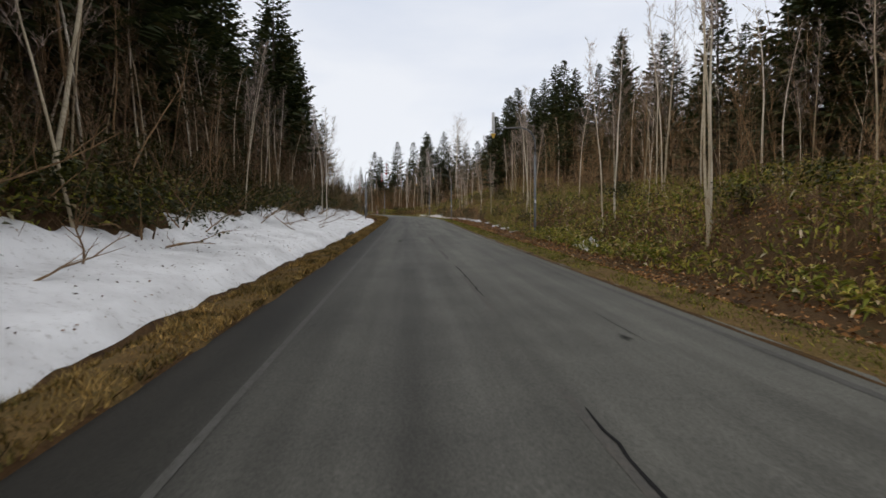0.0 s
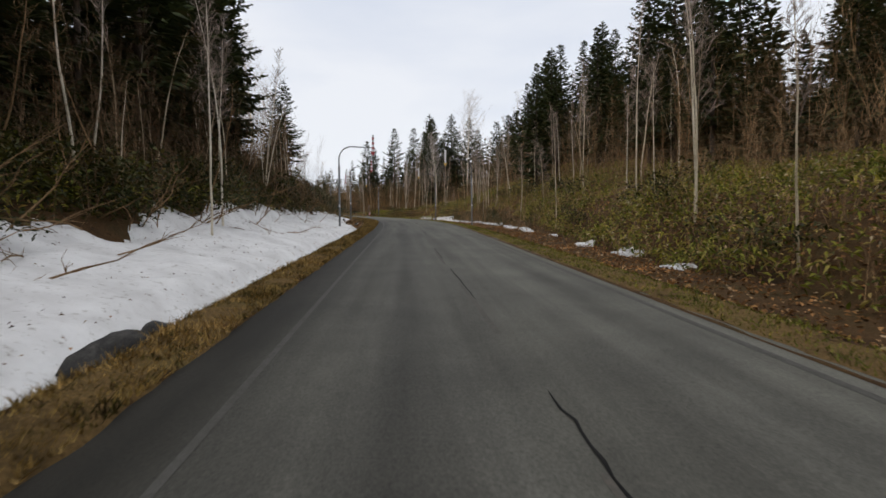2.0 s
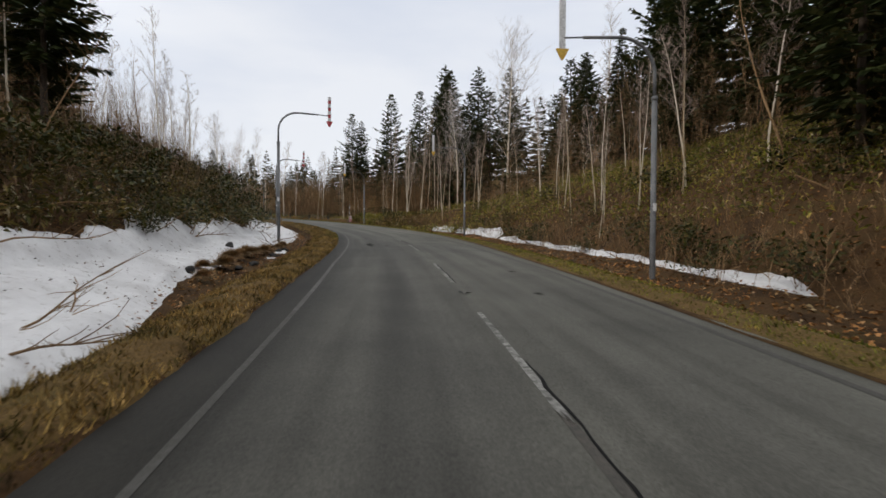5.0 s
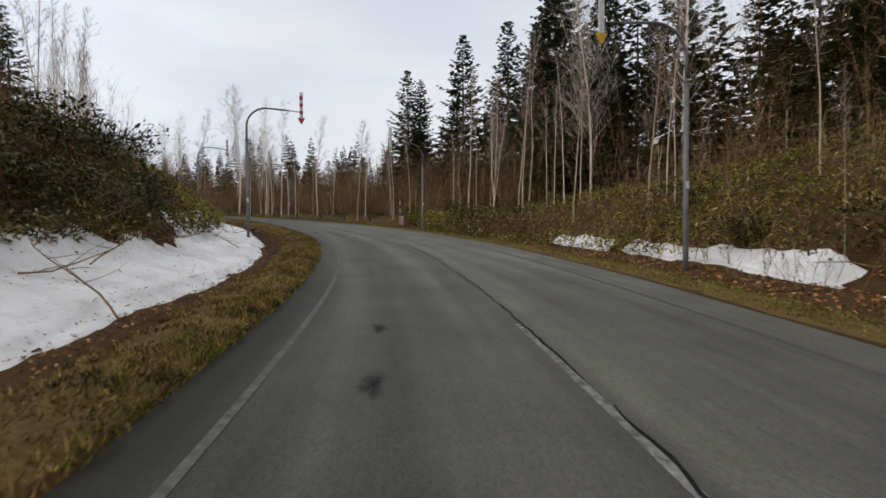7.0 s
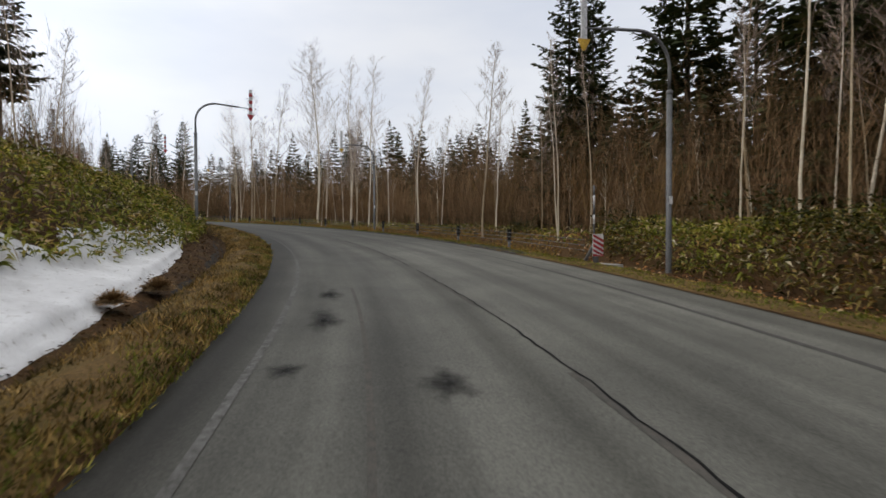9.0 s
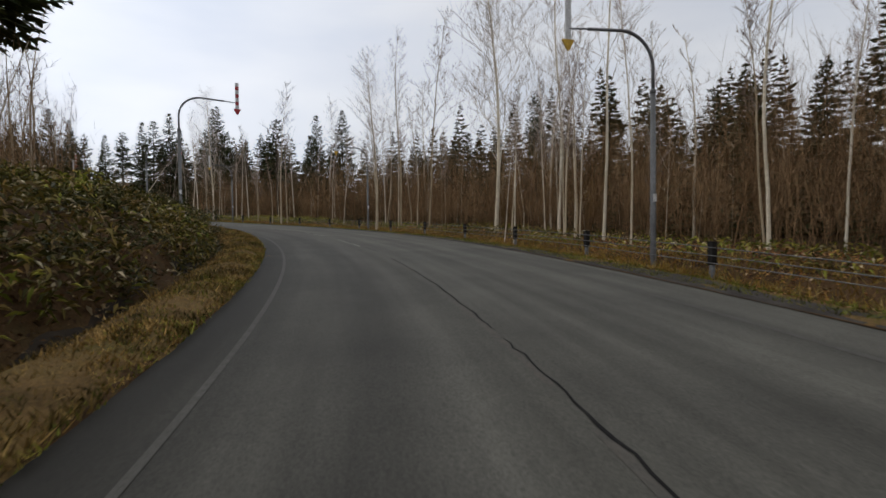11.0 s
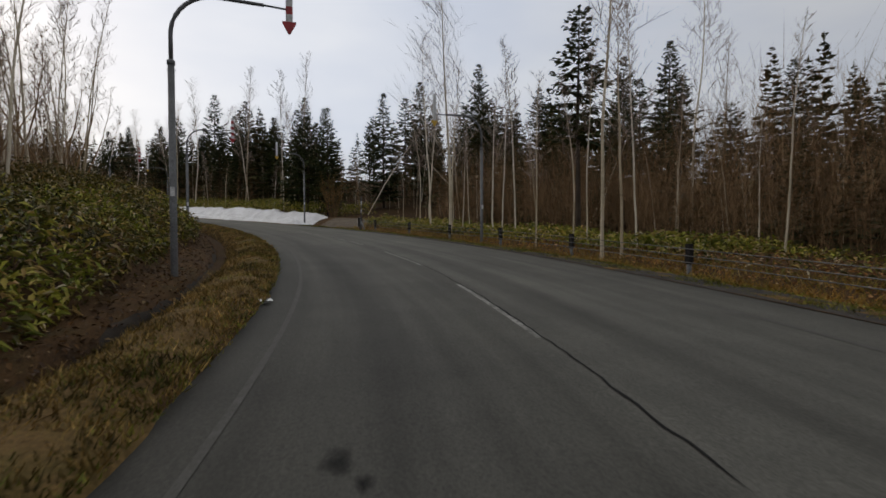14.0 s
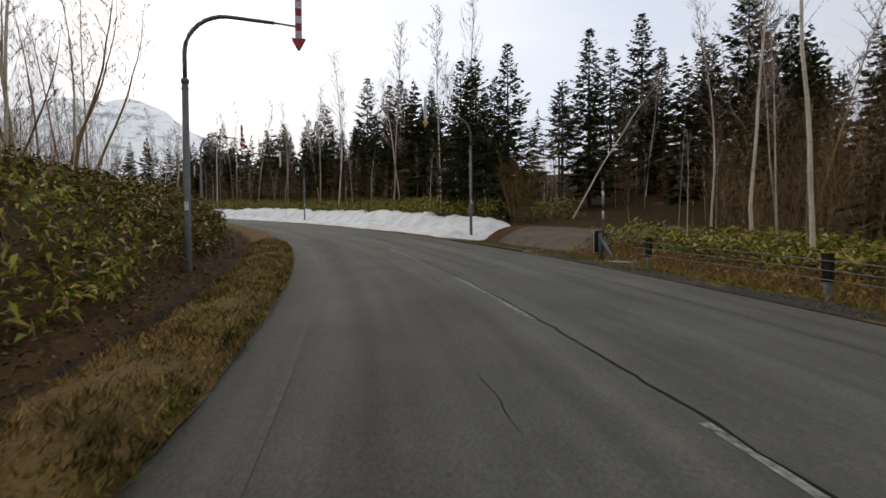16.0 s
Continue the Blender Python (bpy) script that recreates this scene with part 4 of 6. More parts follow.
def fir_shape(seed, height, radius, clear, gaps=0.1):
    """A fir: tiers of drooping boughs set with flat sprays of needles, dead twigs on the bare stem below; gives the stem and the sprays."""
    r = random.Random(seed)
    up = Vector((0, 0, 1))
    stem = Shape().tube([(0, 0, -0.4), (0, 0, 0.1), (r.gauss(0, 0.05), r.gauss(0, 0.05), height * 0.5), (0, 0, height)], [0.24, 0.19, 0.12, 0.01], 8)
    v, f = [], []

    def spray(p, way, long, half):
        flat = (up + Vector((r.gauss(0, 0.42), r.gauss(0, 0.42), 0))).normalized()
        side = way.cross(flat).normalized() * half
        k = len(v)
        mid = p + way * long * r.uniform(0.32, 0.5)
        v.extend([p, mid + side, p + way * long - up * half * 0.6, mid - side])
        f.append((k, k + 1, k + 2, k + 3))

    z = 0.9
    while z < height * clear:
        a = r.random() * 6.28
        stem.sliver(Vector((0, 0, z)), Vector((math.cos(a), math.sin(a), r.uniform(-0.35, 0.1))) * radius * r.uniform(0.25, 0.7) + Vector((0, 0, z)), 0.014)
        z += r.uniform(0.12, 0.3)
    z = height * clear
    while z < height - 0.3:
        u = (z - height * clear) / (height * (1 - clear))
        reach = radius * 1.12 * (1 - u) ** 0.8 * (0.7 + 0.3 * min(u / 0.18, 1)) + 0.14
        n = r.choice((6, 7, 8))
        a0, bulk = r.random() * 6.28, r.uniform(0.72, 1.12)
        for k in range(n):
            if r.random() < gaps:
                continue
            a = a0 + 6.283 * k / n + r.gauss(0, 0.2)
            long = reach * bulk * r.uniform(0.62, 1.12)
            out = Vector((math.cos(a), math.sin(a), 0))
            droop = -0.34 + 0.7 * u + r.gauss(0, 0.08)
            root = Vector((0, 0, z + r.gauss(0, 0.07)))
            pts = [root + out * long * w + up * (droop * long * w + 0.26 * long * w * w) for w in (0, 0.25, 0.5, 0.75, 1)]
            stem.sliver(pts[0], pts[4], 0.02 * (1 - u) + 0.008)
            count = max(2, int(long / 0.25))
            across = out.cross(up)
            for j in range(count):
                w = 0.16 + 0.84 * (j + r.random()) / count
                m = min(int(w * 4), 3)
                q = pts[m].lerp(pts[m + 1], w * 4 - m)
                tip = (pts[m + 1] - pts[m]).normalized()
                size = 0.26 + 0.34 * long * (1 - w) ** 0.8 * (1 - 0.3 * u)
                for sgn in (-1, 1):
                    way = (tip * 0.8 + across * sgn * r.uniform(0.6, 1.0) + up * r.gauss(-0.14, 0.16)).normalized()
                    spray(q, way, size * r.uniform(0.75, 1.3), 0.09 + 0.10 * size)
            spray(pts[3], (pts[4] - pts[3]).normalized(), long * 0.3 + 0.12, 0.09)
        z += r.uniform(0.40, 0.66) * (1.12 - 0.45 * u)
    for k in range(5):
        a = k * 1.26
        spray(Vector((0, 0, height - 0.5)), Vector((math.cos(a) * 0.3, math.sin(a) * 0.3, 1)).normalized(), 0.6, 0.05)
    return stem, np.array([tuple(p) for p in v]), np.array(f)


def fir_tree(seed, height, radius, clear, gaps=0.12):
    top = new("fir_tree")
    stem, v, f = fir_shape(seed, height, radius, clear, gaps)
    part("trunk", stem.mesh("trunk", M_BARK, True), top)
    part("crown", mesh_of("crown", v, f, M_FIR), top)
    return top


class Kind:
    """Trees of a kind: the first use of each build stands itself, later ones are copies."""

    def __init__(self, builds, label, category, group):
        self.todo, self.builds, self.tags, self.n = {}, builds, (label, category, group), 0

    def put(self, s, d, size=1.0, turn=None, lean=(0, 0), which=None, label="", sink=0.1):
        i = self.n % len(self.builds) if which is None else which
        self.n += 1
        p = on_ground(s, d, -sink)
        m = pose(*p.tolist(), lean[0], lean[1], self.n * 137.5 if turn is None else turn) @ Matrix.Diagonal((size, size, size, 1))
        if i not in self.todo:
            ob = self.builds[i]()
            ob.name = self.tags[1].replace(" ", "_")
            tagged(ob, *self.tags)
            ob.matrix_basis = m
            self.todo[i] = ob
        else:
            src = self.todo[i]
            ob = copy_thing(src, Matrix())
            ob.matrix_basis = m
        if label:
            ob["label"] = label
        return ob


BIRCH = Kind([lambda: bare_tree(11, 11.5, 0.048, 24, 0.40, 1.7, M_TWIG, M_BIRCH, 0.03, 6, 5, 2.0), lambda: bare_tree(12, 13.0, 0.058, 28, 0.42, 1.8, M_TWIG, M_BIRCH, 0.04, 6, 5, 2.0),
              lambda: bare_tree(13, 9.5, 0.043, 20, 0.45, 1.4, M_TWIG, M_BIRCH, 0.05, 6, 5, 1.9), lambda: bare_tree(14, 12.0, 0.046, 22, 0.5, 1.5, M_TWIG, M_BIRCH, 0.03, 6, 5, 2.1),
              lambda: bare_tree(15, 10.5, 0.062, 28, 0.35, 2.0, M_TWIG, M_BIRCH, 0.04, 6, 5, 1.8)],
             "slender leafless birch with pale peeling bark", "birch tree", "birches")
SAPLING = Kind([lambda: bare_tree(21, 6.5, 0.045, 14, 0.3, 1.3, M_BROWN, M_BIRCH, 0.09, 4, 3, 1.4), lambda: bare_tree(22, 7.5, 0.05, 14, 0.35, 1.4, M_BROWN, M_BROWN, 0.08, 4, 3, 1.5),
                lambda: bare_tree(23, 5.5, 0.04, 13, 0.2, 1.4, M_BROWN, M_BROWN, 0.14, 4, 3, 1.2), lambda: bare_tree(24, 8.5, 0.055, 15, 0.4, 1.5, M_BROWN, M_BIRCH, 0.06, 4, 3, 1.6)],
               "thin leafless sapling with reddish-brown twigs", "sapling", "saplings")
FIR = Kind([lambda: fir_tree(31, 16.0, 3.6, 0.10), lambda: fir_tree(32, 17.5, 3.9, 0.14), lambda: fir_tree(33, 13.5, 3.4, 0.05), lambda: fir_tree(34, 16.5, 3.5, 0.22, 0.16)],
           "tall dark green fir with drooping branches", "fir tree", "firs")
HIGH_FIR = Kind([lambda: fir_tree(35, 15.0, 2.9, 0.45), lambda: fir_tree(36, 16.5, 3.2, 0.4, 0.15), lambda: fir_tree(37, 13.5, 2.7, 0.5)],
                "tall fir with a bare lower trunk and a short dark crown", "fir tree", "firs with bare trunks")

BIG_BIRCH = Kind([lambda: bare_tree(17, 18.0, 0.082, 34, 0.45, 2.6, M_TWIG, M_BIRCH, 0.02, 6, 5, 1.5), lambda: bare_tree(18, 16.5, 0.072, 32, 0.42, 2.5, M_TWIG, M_BIRCH, 0.03, 6, 5, 1.4), lambda: bare_tree(19, 17.5, 0.12, 60, 0.22, 5.0, M_PALE_TWIG, M_BIRCH, 0.02, 8, 6, 1.7)],
                 "tall old birch with a thick white trunk", "birch tree", "old birches")

tr = random.Random(5)

# right side: birches that stand out along the bank and the guard cable, by metres along and across
for s, d, size in ((15.2, 9.0, 0.95), (15.5, 9.25, 1.0), (15.9, 9.5, 0.9), (24.6, 9.4, 0.75), (24.4, 9.9, 0.8), (17.6, 14.2, 0.5), (19.4, 14.5, 0.5), (18.9, 14.9, 0.42), (25.4, 12.7, 0.8), (26.0, 13.1, 0.85), (26.4, 12.9, 0.7), (36.2, 12.1, 0.6), (37.0, 8.9, 0.75),
                   (43.3, 10.0, 0.9), (43.7, 10.3, 0.8), (44.4, 10.6, 0.6), (51.5, 11.6, 0.72), (55.8, 13.0, 0.6), (58.0, 9.4, 0.62), (66.5, 11.0, 0.5), (69.2, 14.4, 0.6), (71.6, 10.4, 0.5), (76.4, 13.1, 0.6), (86.7, 13.1, 0.75), (87.2, 13.6, 0.7), (89.4, 12.7, 0.6), (90.2, 11.0, 0.4),
                   (91.1, 11.7, 0.55), (92.8, 12.5, 0.75), (93.1, 12.3, 0.6), (94.7, 11.7, 0.7), (97.8, 12.8, 0.6), (98.5, 12.7, 0.65), (100.3, 13.5, 0.6), (103.2, 13.8, 0.65), (104.0, 11.0, 0.4), (106.4, 15.5, 0.6), (112.0, 12.5, 0.65), (113.6, 13.5, 0.7), (117.7, 11.4, 0.7), (119.9, 13.4, 0.75), (120.8, 13.0, 0.7),
                   (123.4, 13.6, 0.8), (124.6, 12.6, 0.9), (126.2, 13.4, 0.85), (128.1, 12.6, 0.9), (129.4, 13.6, 0.8), (130.1, 12.4, 0.85), (131.4, 12.5, 1.0), (131.3, 14.9, 0.9), (132.6, 15.5, 0.8), (133.5, 13.2, 0.8), (139.5, 10.0, 0.7), (140.3, 10.6, 0.75), (145.4, 9.6, 0.95), (146.2, 11.0, 0.8), (157.8, 12.6, 1.0), (158.4, 13.2, 0.9),
                   (162.4, 11.6, 0.9), (163.0, 13.3, 0.8), (164.7, 11.0, 0.7), (166.5, 11.6, 0.75), (166.8, 11.8, 0.8), (166.6, 12.2, 0.7), (166.2, 12.0, 0.85), (169.2, 12.5, 0.7), (170.5, 11.3, 0.65), (168.2, 9.4, 0.55), (167.1, 9.2, 0.6), (185.9, 14.1, 0.8), (186.9, 12.2, 0.8), (188.5, 13.5, 0.75), (196.1, 13.0, 0.75), (203.0, 11.5, 0.7),
                   (184.9, 10.1, 0.85), (184.5, 11.8, 0.9), (183.5, 12.9, 0.8), (187.7, 19.0, 1.0), (191.5, 11.0, 0.7), (199.2, 9.9, 0.85), (200.2, 11.5, 0.8), (202.2, 10.2, 0.55), (204.3, 9.8, 0.8), (213.7, 10.7, 0.9), (212.0, 12.5, 0.9), (210.8, 12.3, 0.85), (210.4, 13.0, 0.9), (214.9, 12.2, 0.7), (216.0, 13.6, 0.65), (222.5, 14.5, 1.1), (225.0, 19.0, 0.9), (226.4, 21.0, 0.9), (223.4, 12.6, 0.45)):
    BIRCH.put(s, d, size * 1.0, lean=(tr.gauss(0, 1.5), tr.gauss(0, 1.5)), which=3 if 15 < s < 16 else None)
for s, d, size in ((25.3, 22.0, 0.85), (108.5, 24.0, 0.95), (121.7, 15.6, 0.75), (127.3, 15.0, 0.75), (164.8, 12.3, 0.95), (173.1, 12.1, 1.0), (168.7, 13.0, 0.9), (181.7, 12.7, 1.0), (184.6, 9.8, 0.75), (183.1, 11.1, 0.85), (199.9, 9.7, 0.9), (213.4, 10.3, 0.85), (218.4, 11.9, 0.8), (194.0, 24.0, 1.0), (177.0, 20.0, 0.8), (206.5, 22.0, 0.9)):
    BIG_BIRCH.put(s, d, size, lean=(tr.gauss(0, 1.5), tr.gauss(0, 1.5)))
# slender stems and saplings between them
s = -6.0
while s < 318:
    bank = float(table(s, [(0, 7.0), (110, 6.6), (130, 4.6), (160, 6.0), (215, 6.5), (240, 6.5), (320, 6.0)]))
    if not 226 < s < 237:
        BIRCH.put(s, float(right_edge(s)) + bank + abs(tr.gauss(0, 3.4)), tr.uniform(0.5, 0.8), lean=(tr.gauss(0, 1.5), tr.gauss(0, 1.5)))
    s += tr.uniform(4, 8) if s < 112 else tr.uniform(4.5, 8.5)
s = -8.0
while s < 300:
    if not 227 < s < 236:
        SAPLING.put(s, float(right_edge(s)) + tr.uniform(7.5, 18), tr.uniform(0.7, 1.2), lean=(tr.gauss(0, 3), tr.gauss(0, 3)))
    s += tr.uniform(3.0, 6.0)
# tall birches whose bare crowns rise over the firs
s = 62.0
while s < 300:
    BIRCH.put(s, float(right_edge(s)) + tr.uniform(16, 30), tr.uniform(0.9, 1.25) if s < 236 else tr.uniform(1.1, 1.55), lean=(tr.gauss(0, 3), tr.gauss(0, 3)))
    s += tr.uniform(5, 11) if s < 130 or s > 236 else tr.uniform(9, 18)
s = 246.0
while s < 330:
    BIRCH.put(s, float(right_edge(s)) + tr.uniform(6, 16), tr.uniform(1.25, 1.65), lean=(tr.gauss(0, 2), tr.gauss(0, 2)))
    s += tr.uniform(2.5, 5)
# firs behind
s = -10.0
while s < 330:
    high = 112 < s < 256 and tr.random() < 0.85
    (HIGH_FIR if high else FIR).put(s, float(right_edge(s)) + tr.uniform(12.5, 26) + float(table(s, [(112, 0), (122, 3), (150, 3), (195, 6), (230, 6), (236, 15), (250, 15), (254, 4)])), tr.uniform(0.66, 1.05) * float(table(s, [(0, 1.05), (26, 0.95), (34, 0.6), (46, 0.6), (55, 0.95), (80, 0.95), (108, 0.95), (122, 1.05), (134, 1.0), (140, 0.66), (158, 0.66), (180, 0.64), (200, 0.7), (225, 0.82), (240, 1.0)])))
    s += tr.uniform(1.5, 2.8)
a = float(np.degrees(np.interp(233, LS, LH)))
BIG_BIRCH.put(236.5, 17.5, 0.8, turn=a, lean=(3, 32), which=1, label="leaning birch fallen against its neighbours")
BIRCH.put(226.5, 23.0, 1.2, turn=a, lean=(3, 22), which=0, label="leaning birch fallen against its neighbours")
BIRCH.put(214.0, 22.0, 1.2, turn=a, lean=(3, 34), which=0, label="leaning birch fallen against its neighbours")
for s, d, size, which in ((148.7, 18.8, 1.03, 1), (237.4, 13.2, 0.74, 0), (241.0, 13.0, 0.72, 3), (244.0, 13.6, 0.76, 0), (241.9, 24.4, 0.94, 0), (243.3, 32.3, 0.97, 1), (237.4, 36.1, 1.05, 1), (281.1, 28.7, 1.15, 1), (225.7, 45.0, 1.1, 0), (222.3, 46.7, 1.05, 1), (255.8, 69.0, 1.25, 0),
                          (79.9, 14.4, 0.78, 0), (78.3, 16.0, 0.7, 3), (114.1, 26.3, 0.86, 3), (127.0, 18.1, 1.1, 1), (91.8, 42.0, 1.2, 1)):
    FIR.put(s, d, size, which=which, sink=0.3)
for s, d, size, lean in ((44.2, -6.5, 0.8, (0, 2)), (48.3, -7.5, 0.75, (0, 0)), (11.5, -6.9, 0.8, (4, 10)), (27.0, -8.0, 0.7, (0, 4)), (34.5, -8.6, 0.75, (0, 3))):
    BIRCH.put(s, d, size, lean=lean)
for s, d, size in ((111, -15, 0.55), (114, -13.6, 0.6), (117, -14.5, 0.5), (119.5, -13, 0.55), (121, -15, 0.6), (123, -12.6, 0.5), (125, -14, 0.6), (127, -13, 0.55), (129.5, -14.6, 0.6), (132, -13.5, 0.5), (134, -15, 0.55), (136.5, -14, 0.5)):
    BIRCH.put(s, d, size * 1.15, lean=(tr.gauss(0, 4), tr.gauss(0, 4)))
HIGH_FIR.put(207.5, 14.9, 0.85, which=0)
for s, d, size, which in ((179.0, -13.4, 1.25, 0), (180.0, -15.0, 1.4, 1), (177.5, -17.8, 1.45, 0), (183.5, -18.5, 1.4, 1), (174.0, -20.0, 1.5, 2), (170.0, -22.0, 1.5, 0)):
    HIGH_FIR.put(s, d, size, which=which)
for s, d, size in ((188.8, -12.2, 1.45), (187.0, -12.0, 1.3), (190.5, -12.8, 1.35)):
    SAPLING.put(s, d, size, which=3)
BIG_BIRCH.put(120.5, 21.7, 1.18, which=2)
BIG_BIRCH.put(87.6, -16.1, 0.85, which=2)
for s, d, size in ((122.5, 23.5, 1.0), (125.5, 20, 1.15), (128.5, 24, 1.25), (132.6, 20.5, 1.1), (135.5, 25, 1.2), (140.5, 23.5, 1.1), (139, 28, 1.25), (102.5, 24, 1.1), (104, 27, 1.12), (130.6, 23, 1.18), (147.3, 19.4, 1.0), (149.4, 21.5, 0.9), (144.5, 22, 0.85), (192, 40, 1.0), (255, 18, 0.75), (259, 21, 0.85), (264, 19, 0.85), (270, 20, 0.85), (277, 18, 0.9), (284, 20, 0.85),
                   (2, -11.5, 1.1), (5, -13, 1.2), (8, -11.8, 1.0), (11, -13.5, 1.25), (13, -11.6, 0.95), (15.5, -14, 1.2), (18, -12, 1.0), (21, -14, 1.15), (25, -13, 1.0), (29, -14.5, 1.0),
                   (129, 19, 1.25), (136, 20.5, 1.2), (142, 20.5, 1.15), (57, -13.5, 1.0), (60, -13, 1.0), (62.5, -14.5, 1.05), (64.5, -13, 0.95), (67, -14, 0.9), (63, -12.2, 0.9), (30.5, -15, 1.15), (33.5, -16, 1.1), (35.5, -13.6, 1.1), (39, -15.5, 1.1), (42, -14, 1.0), (46, -15, 1.0), (49, -13.5, 0.95), (24, -13, 1.15), (28, -14.5, 1.15), (32, -13.5, 1.1), (37, -14, 1.0), (85, 18, 0.9), (90.5, 21.5, 1.0), (96, 22, 0.95), (110, 21, 0.9), (86.5, -12.3, 0.7), (88, -13.5, 0.65), (52, -12.5, 1.15), (55, -14, 1.2), (57.5, -12.6, 1.05), (60, -15, 1.15)):
    FIR.put(s, d, size)

# left side: thicket of thin trees, firs behind it up to the bend
s = -10.0
while s < 74:
    (BIRCH if tr.random() < 0.35 else SAPLING).put(s, -tr.uniform(8.2, 13), tr.uniform(0.8, 1.25) * float(table(s, [(12, 1), (28, 0.75), (75, 0.65)])), lean=(tr.gauss(0, 5), tr.gauss(3, 6)))
    s += tr.uniform(0.45, 1.0)
s = -12.0
while s < 62:
    FIR.put(s, -tr.uniform(11.5, 24), tr.uniform(0.75, 1.1) * float(table(s, [(12, 1), (30, 0.85), (75, 0.75)])))
    s += tr.uniform(1.6, 2.8)
s = 62.0
while s < 132:
    if not 76 < s < 104:
        FIR.put(s, -tr.uniform(20, 32), tr.uniform(0.4, 0.65))
    s += tr.uniform(4, 8)
s = 72.0
while s < 300:
    (BIRCH if tr.random() < 0.5 else SAPLING).put(s, -tr.uniform(10.5, 24), tr.uniform(0.35, 0.6) if 118 < s < 152 else tr.uniform(0.6, 1.0) if s < 205 else tr.uniform(0.8, 1.35), lean=(tr.gauss(0, 4), tr.gauss(0, 4)))
    s += tr.uniform(3, 6) if 108 < s < 146 else tr.uniform(1.0, 2.0)

s = 150.0
while s < 245:
    BIRCH.put(s, -tr.uniform(9, 20), tr.uniform(0.6, 0.9) if s < 205 else tr.uniform(0.75, 1.15), lean=(tr.gauss(0, 3), tr.gauss(0, 3)))
    s += tr.uniform(3, 6) if s < 205 else tr.uniform(1.8, 3.4)
for k in range(16):
    BIRCH.put(tr.uniform(217, 236), -tr.uniform(9.5, 17), tr.uniform(0.9, 1.2), lean=(tr.gauss(0, 4), tr.gauss(0, 4)))
for k in range(36):
    SAPLING.put(tr.uniform(205, 238), -tr.uniform(9, 17), tr.uniform(0.9, 1.4), lean=(tr.gauss(0, 4), tr.gauss(0, 4)))


# ---- woods behind, undergrowth, grass ----
def stuff(name, verts, faces, material, label, category):
    return tagged(new(name, mesh_of(name, verts, faces, material)), label, category, kind="stuff")


def plain_fir(seed, height, radius):
    """A fir for the distance: tiers of drooping boughs, each a long spray with two side sprays."""
    r = random.Random(seed)
    v, f = [], []

    def spray(p, q, half, sag):
        side = (q - p).cross(Vector((r.gauss(0, 0.35), r.gauss(0, 0.35), 1))).normalized() * half
        m = p.lerp(q, 0.5)
        k = len(v)
        v.extend([p, m + side - Vector((0, 0, sag)), q, m - side - Vector((0, 0, sag))])
        f.append((k, k + 1, k + 2, k + 3))

    z = 0.8
    while z < height - 0.3:
        u = z / height
        reach = radius * (1 - u) ** 0.8 * r.uniform(0.75, 1.12) + 0.15
        a0, n = r.random() * 6.28, 6
        for k in range(n):
            a = a0 + 6.283 * k / n + r.gauss(0, 0.25)
            long = reach * r.uniform(0.6, 1.15)
            out = Vector((math.cos(a), math.sin(a), -0.3 + 0.65 * u + r.gauss(0, 0.1)))
            p = Vector((0, 0, z + r.gauss(0, 0.1)))
            spray(p, p + out * long, 0.15 + 0.10 * long, 0.05 * long)
            o = p + out * long * 0.35
            for sgn in (-1, 1):
                b = a + sgn * r.uniform(0.45, 0.8)
                spray(o, o + Vector((math.cos(b), math.sin(b), out.z - 0.12)) * long * 0.55, 0.14 + 0.11 * long, 0.06 * long)
        z += r.uniform(0.6, 0.9) * (1.1 - 0.35 * u)
    spray(Vector((0, 0, height - 1.0)), Vector((0, 0, height)), 0.12, 0)
    return np.array([tuple(p) for p in v]), np.array(f)


def far_woods(name, spots, seed, low=0.42, high=0.9):
    """Many firs far behind, in one mesh of their sprays."""
    g = np.random.default_rng(seed)
    kinds = [plain_fir(70 + i, h, w) for i, (h, w) in enumerate(((13.0, 3.4), (15.0, 3.6), (11.0, 3.2), (16.5, 3.5), (14.0, 2.8)))]
    V, F, n = [], [], 0
    for k, p in enumerate(spots):
        v, f = kinds[k % 5]
        a, z = g.uniform(0, 6.28), g.uniform(low, high)
        c, s = math.cos(a) * z, math.sin(a) * z
        V.append(np.stack([p[0] + v[:, 0] * c - v[:, 1] * s, p[1] + v[:, 0] * s + v[:, 1] * c, p[2] + v[:, 2] * z], -1))
        F.append(f + n)
        n += len(v)
    return stuff(name, np.concatenate(V), np.concatenate(F), M_FAR, "dark fir wood far behind the birches", "woods")


g = np.random.default_rng(3)
sp = []
for s0, s1, d0, d1, count in ((-20, 130, 20, 42, 120), (112, 150, 21, 44, 80), (150, 215, 27, 48, 160), (215, 240, 27, 46, 55), (232, 255, 33, 48, 40), (255, 345, 19, 44, 100), (-20, 62, -36, -16, 80), (62, 118, -55, -26, 22), (118, 150, -60, -30, 35), (185, 250, -40, -16, 70), (150, 250, -66, -30, 55)):
    ss, dd = g.uniform(s0, s1, count), g.uniform(d0, d1, count)
    sp.append(on_ground(ss, dd, -0.3))
far_woods("far_woods", np.concatenate(sp), 4)
ss, dd = g.uniform(258, 345, 100), g.uniform(19, 40, 100)
far_woods("far_woods", on_ground(ss, dd, -0.3), 5, 0.7, 1.0)
ss, dd = np.concatenate([g.uniform(112, 226, 210), g.uniform(10, 112, 90)]), np.concatenate([g.uniform(20, 31, 210), g.uniform(22, 33, 90)])
far_woods("young_firs", on_ground(ss, dd, -0.3), 6, 0.28, 0.55)


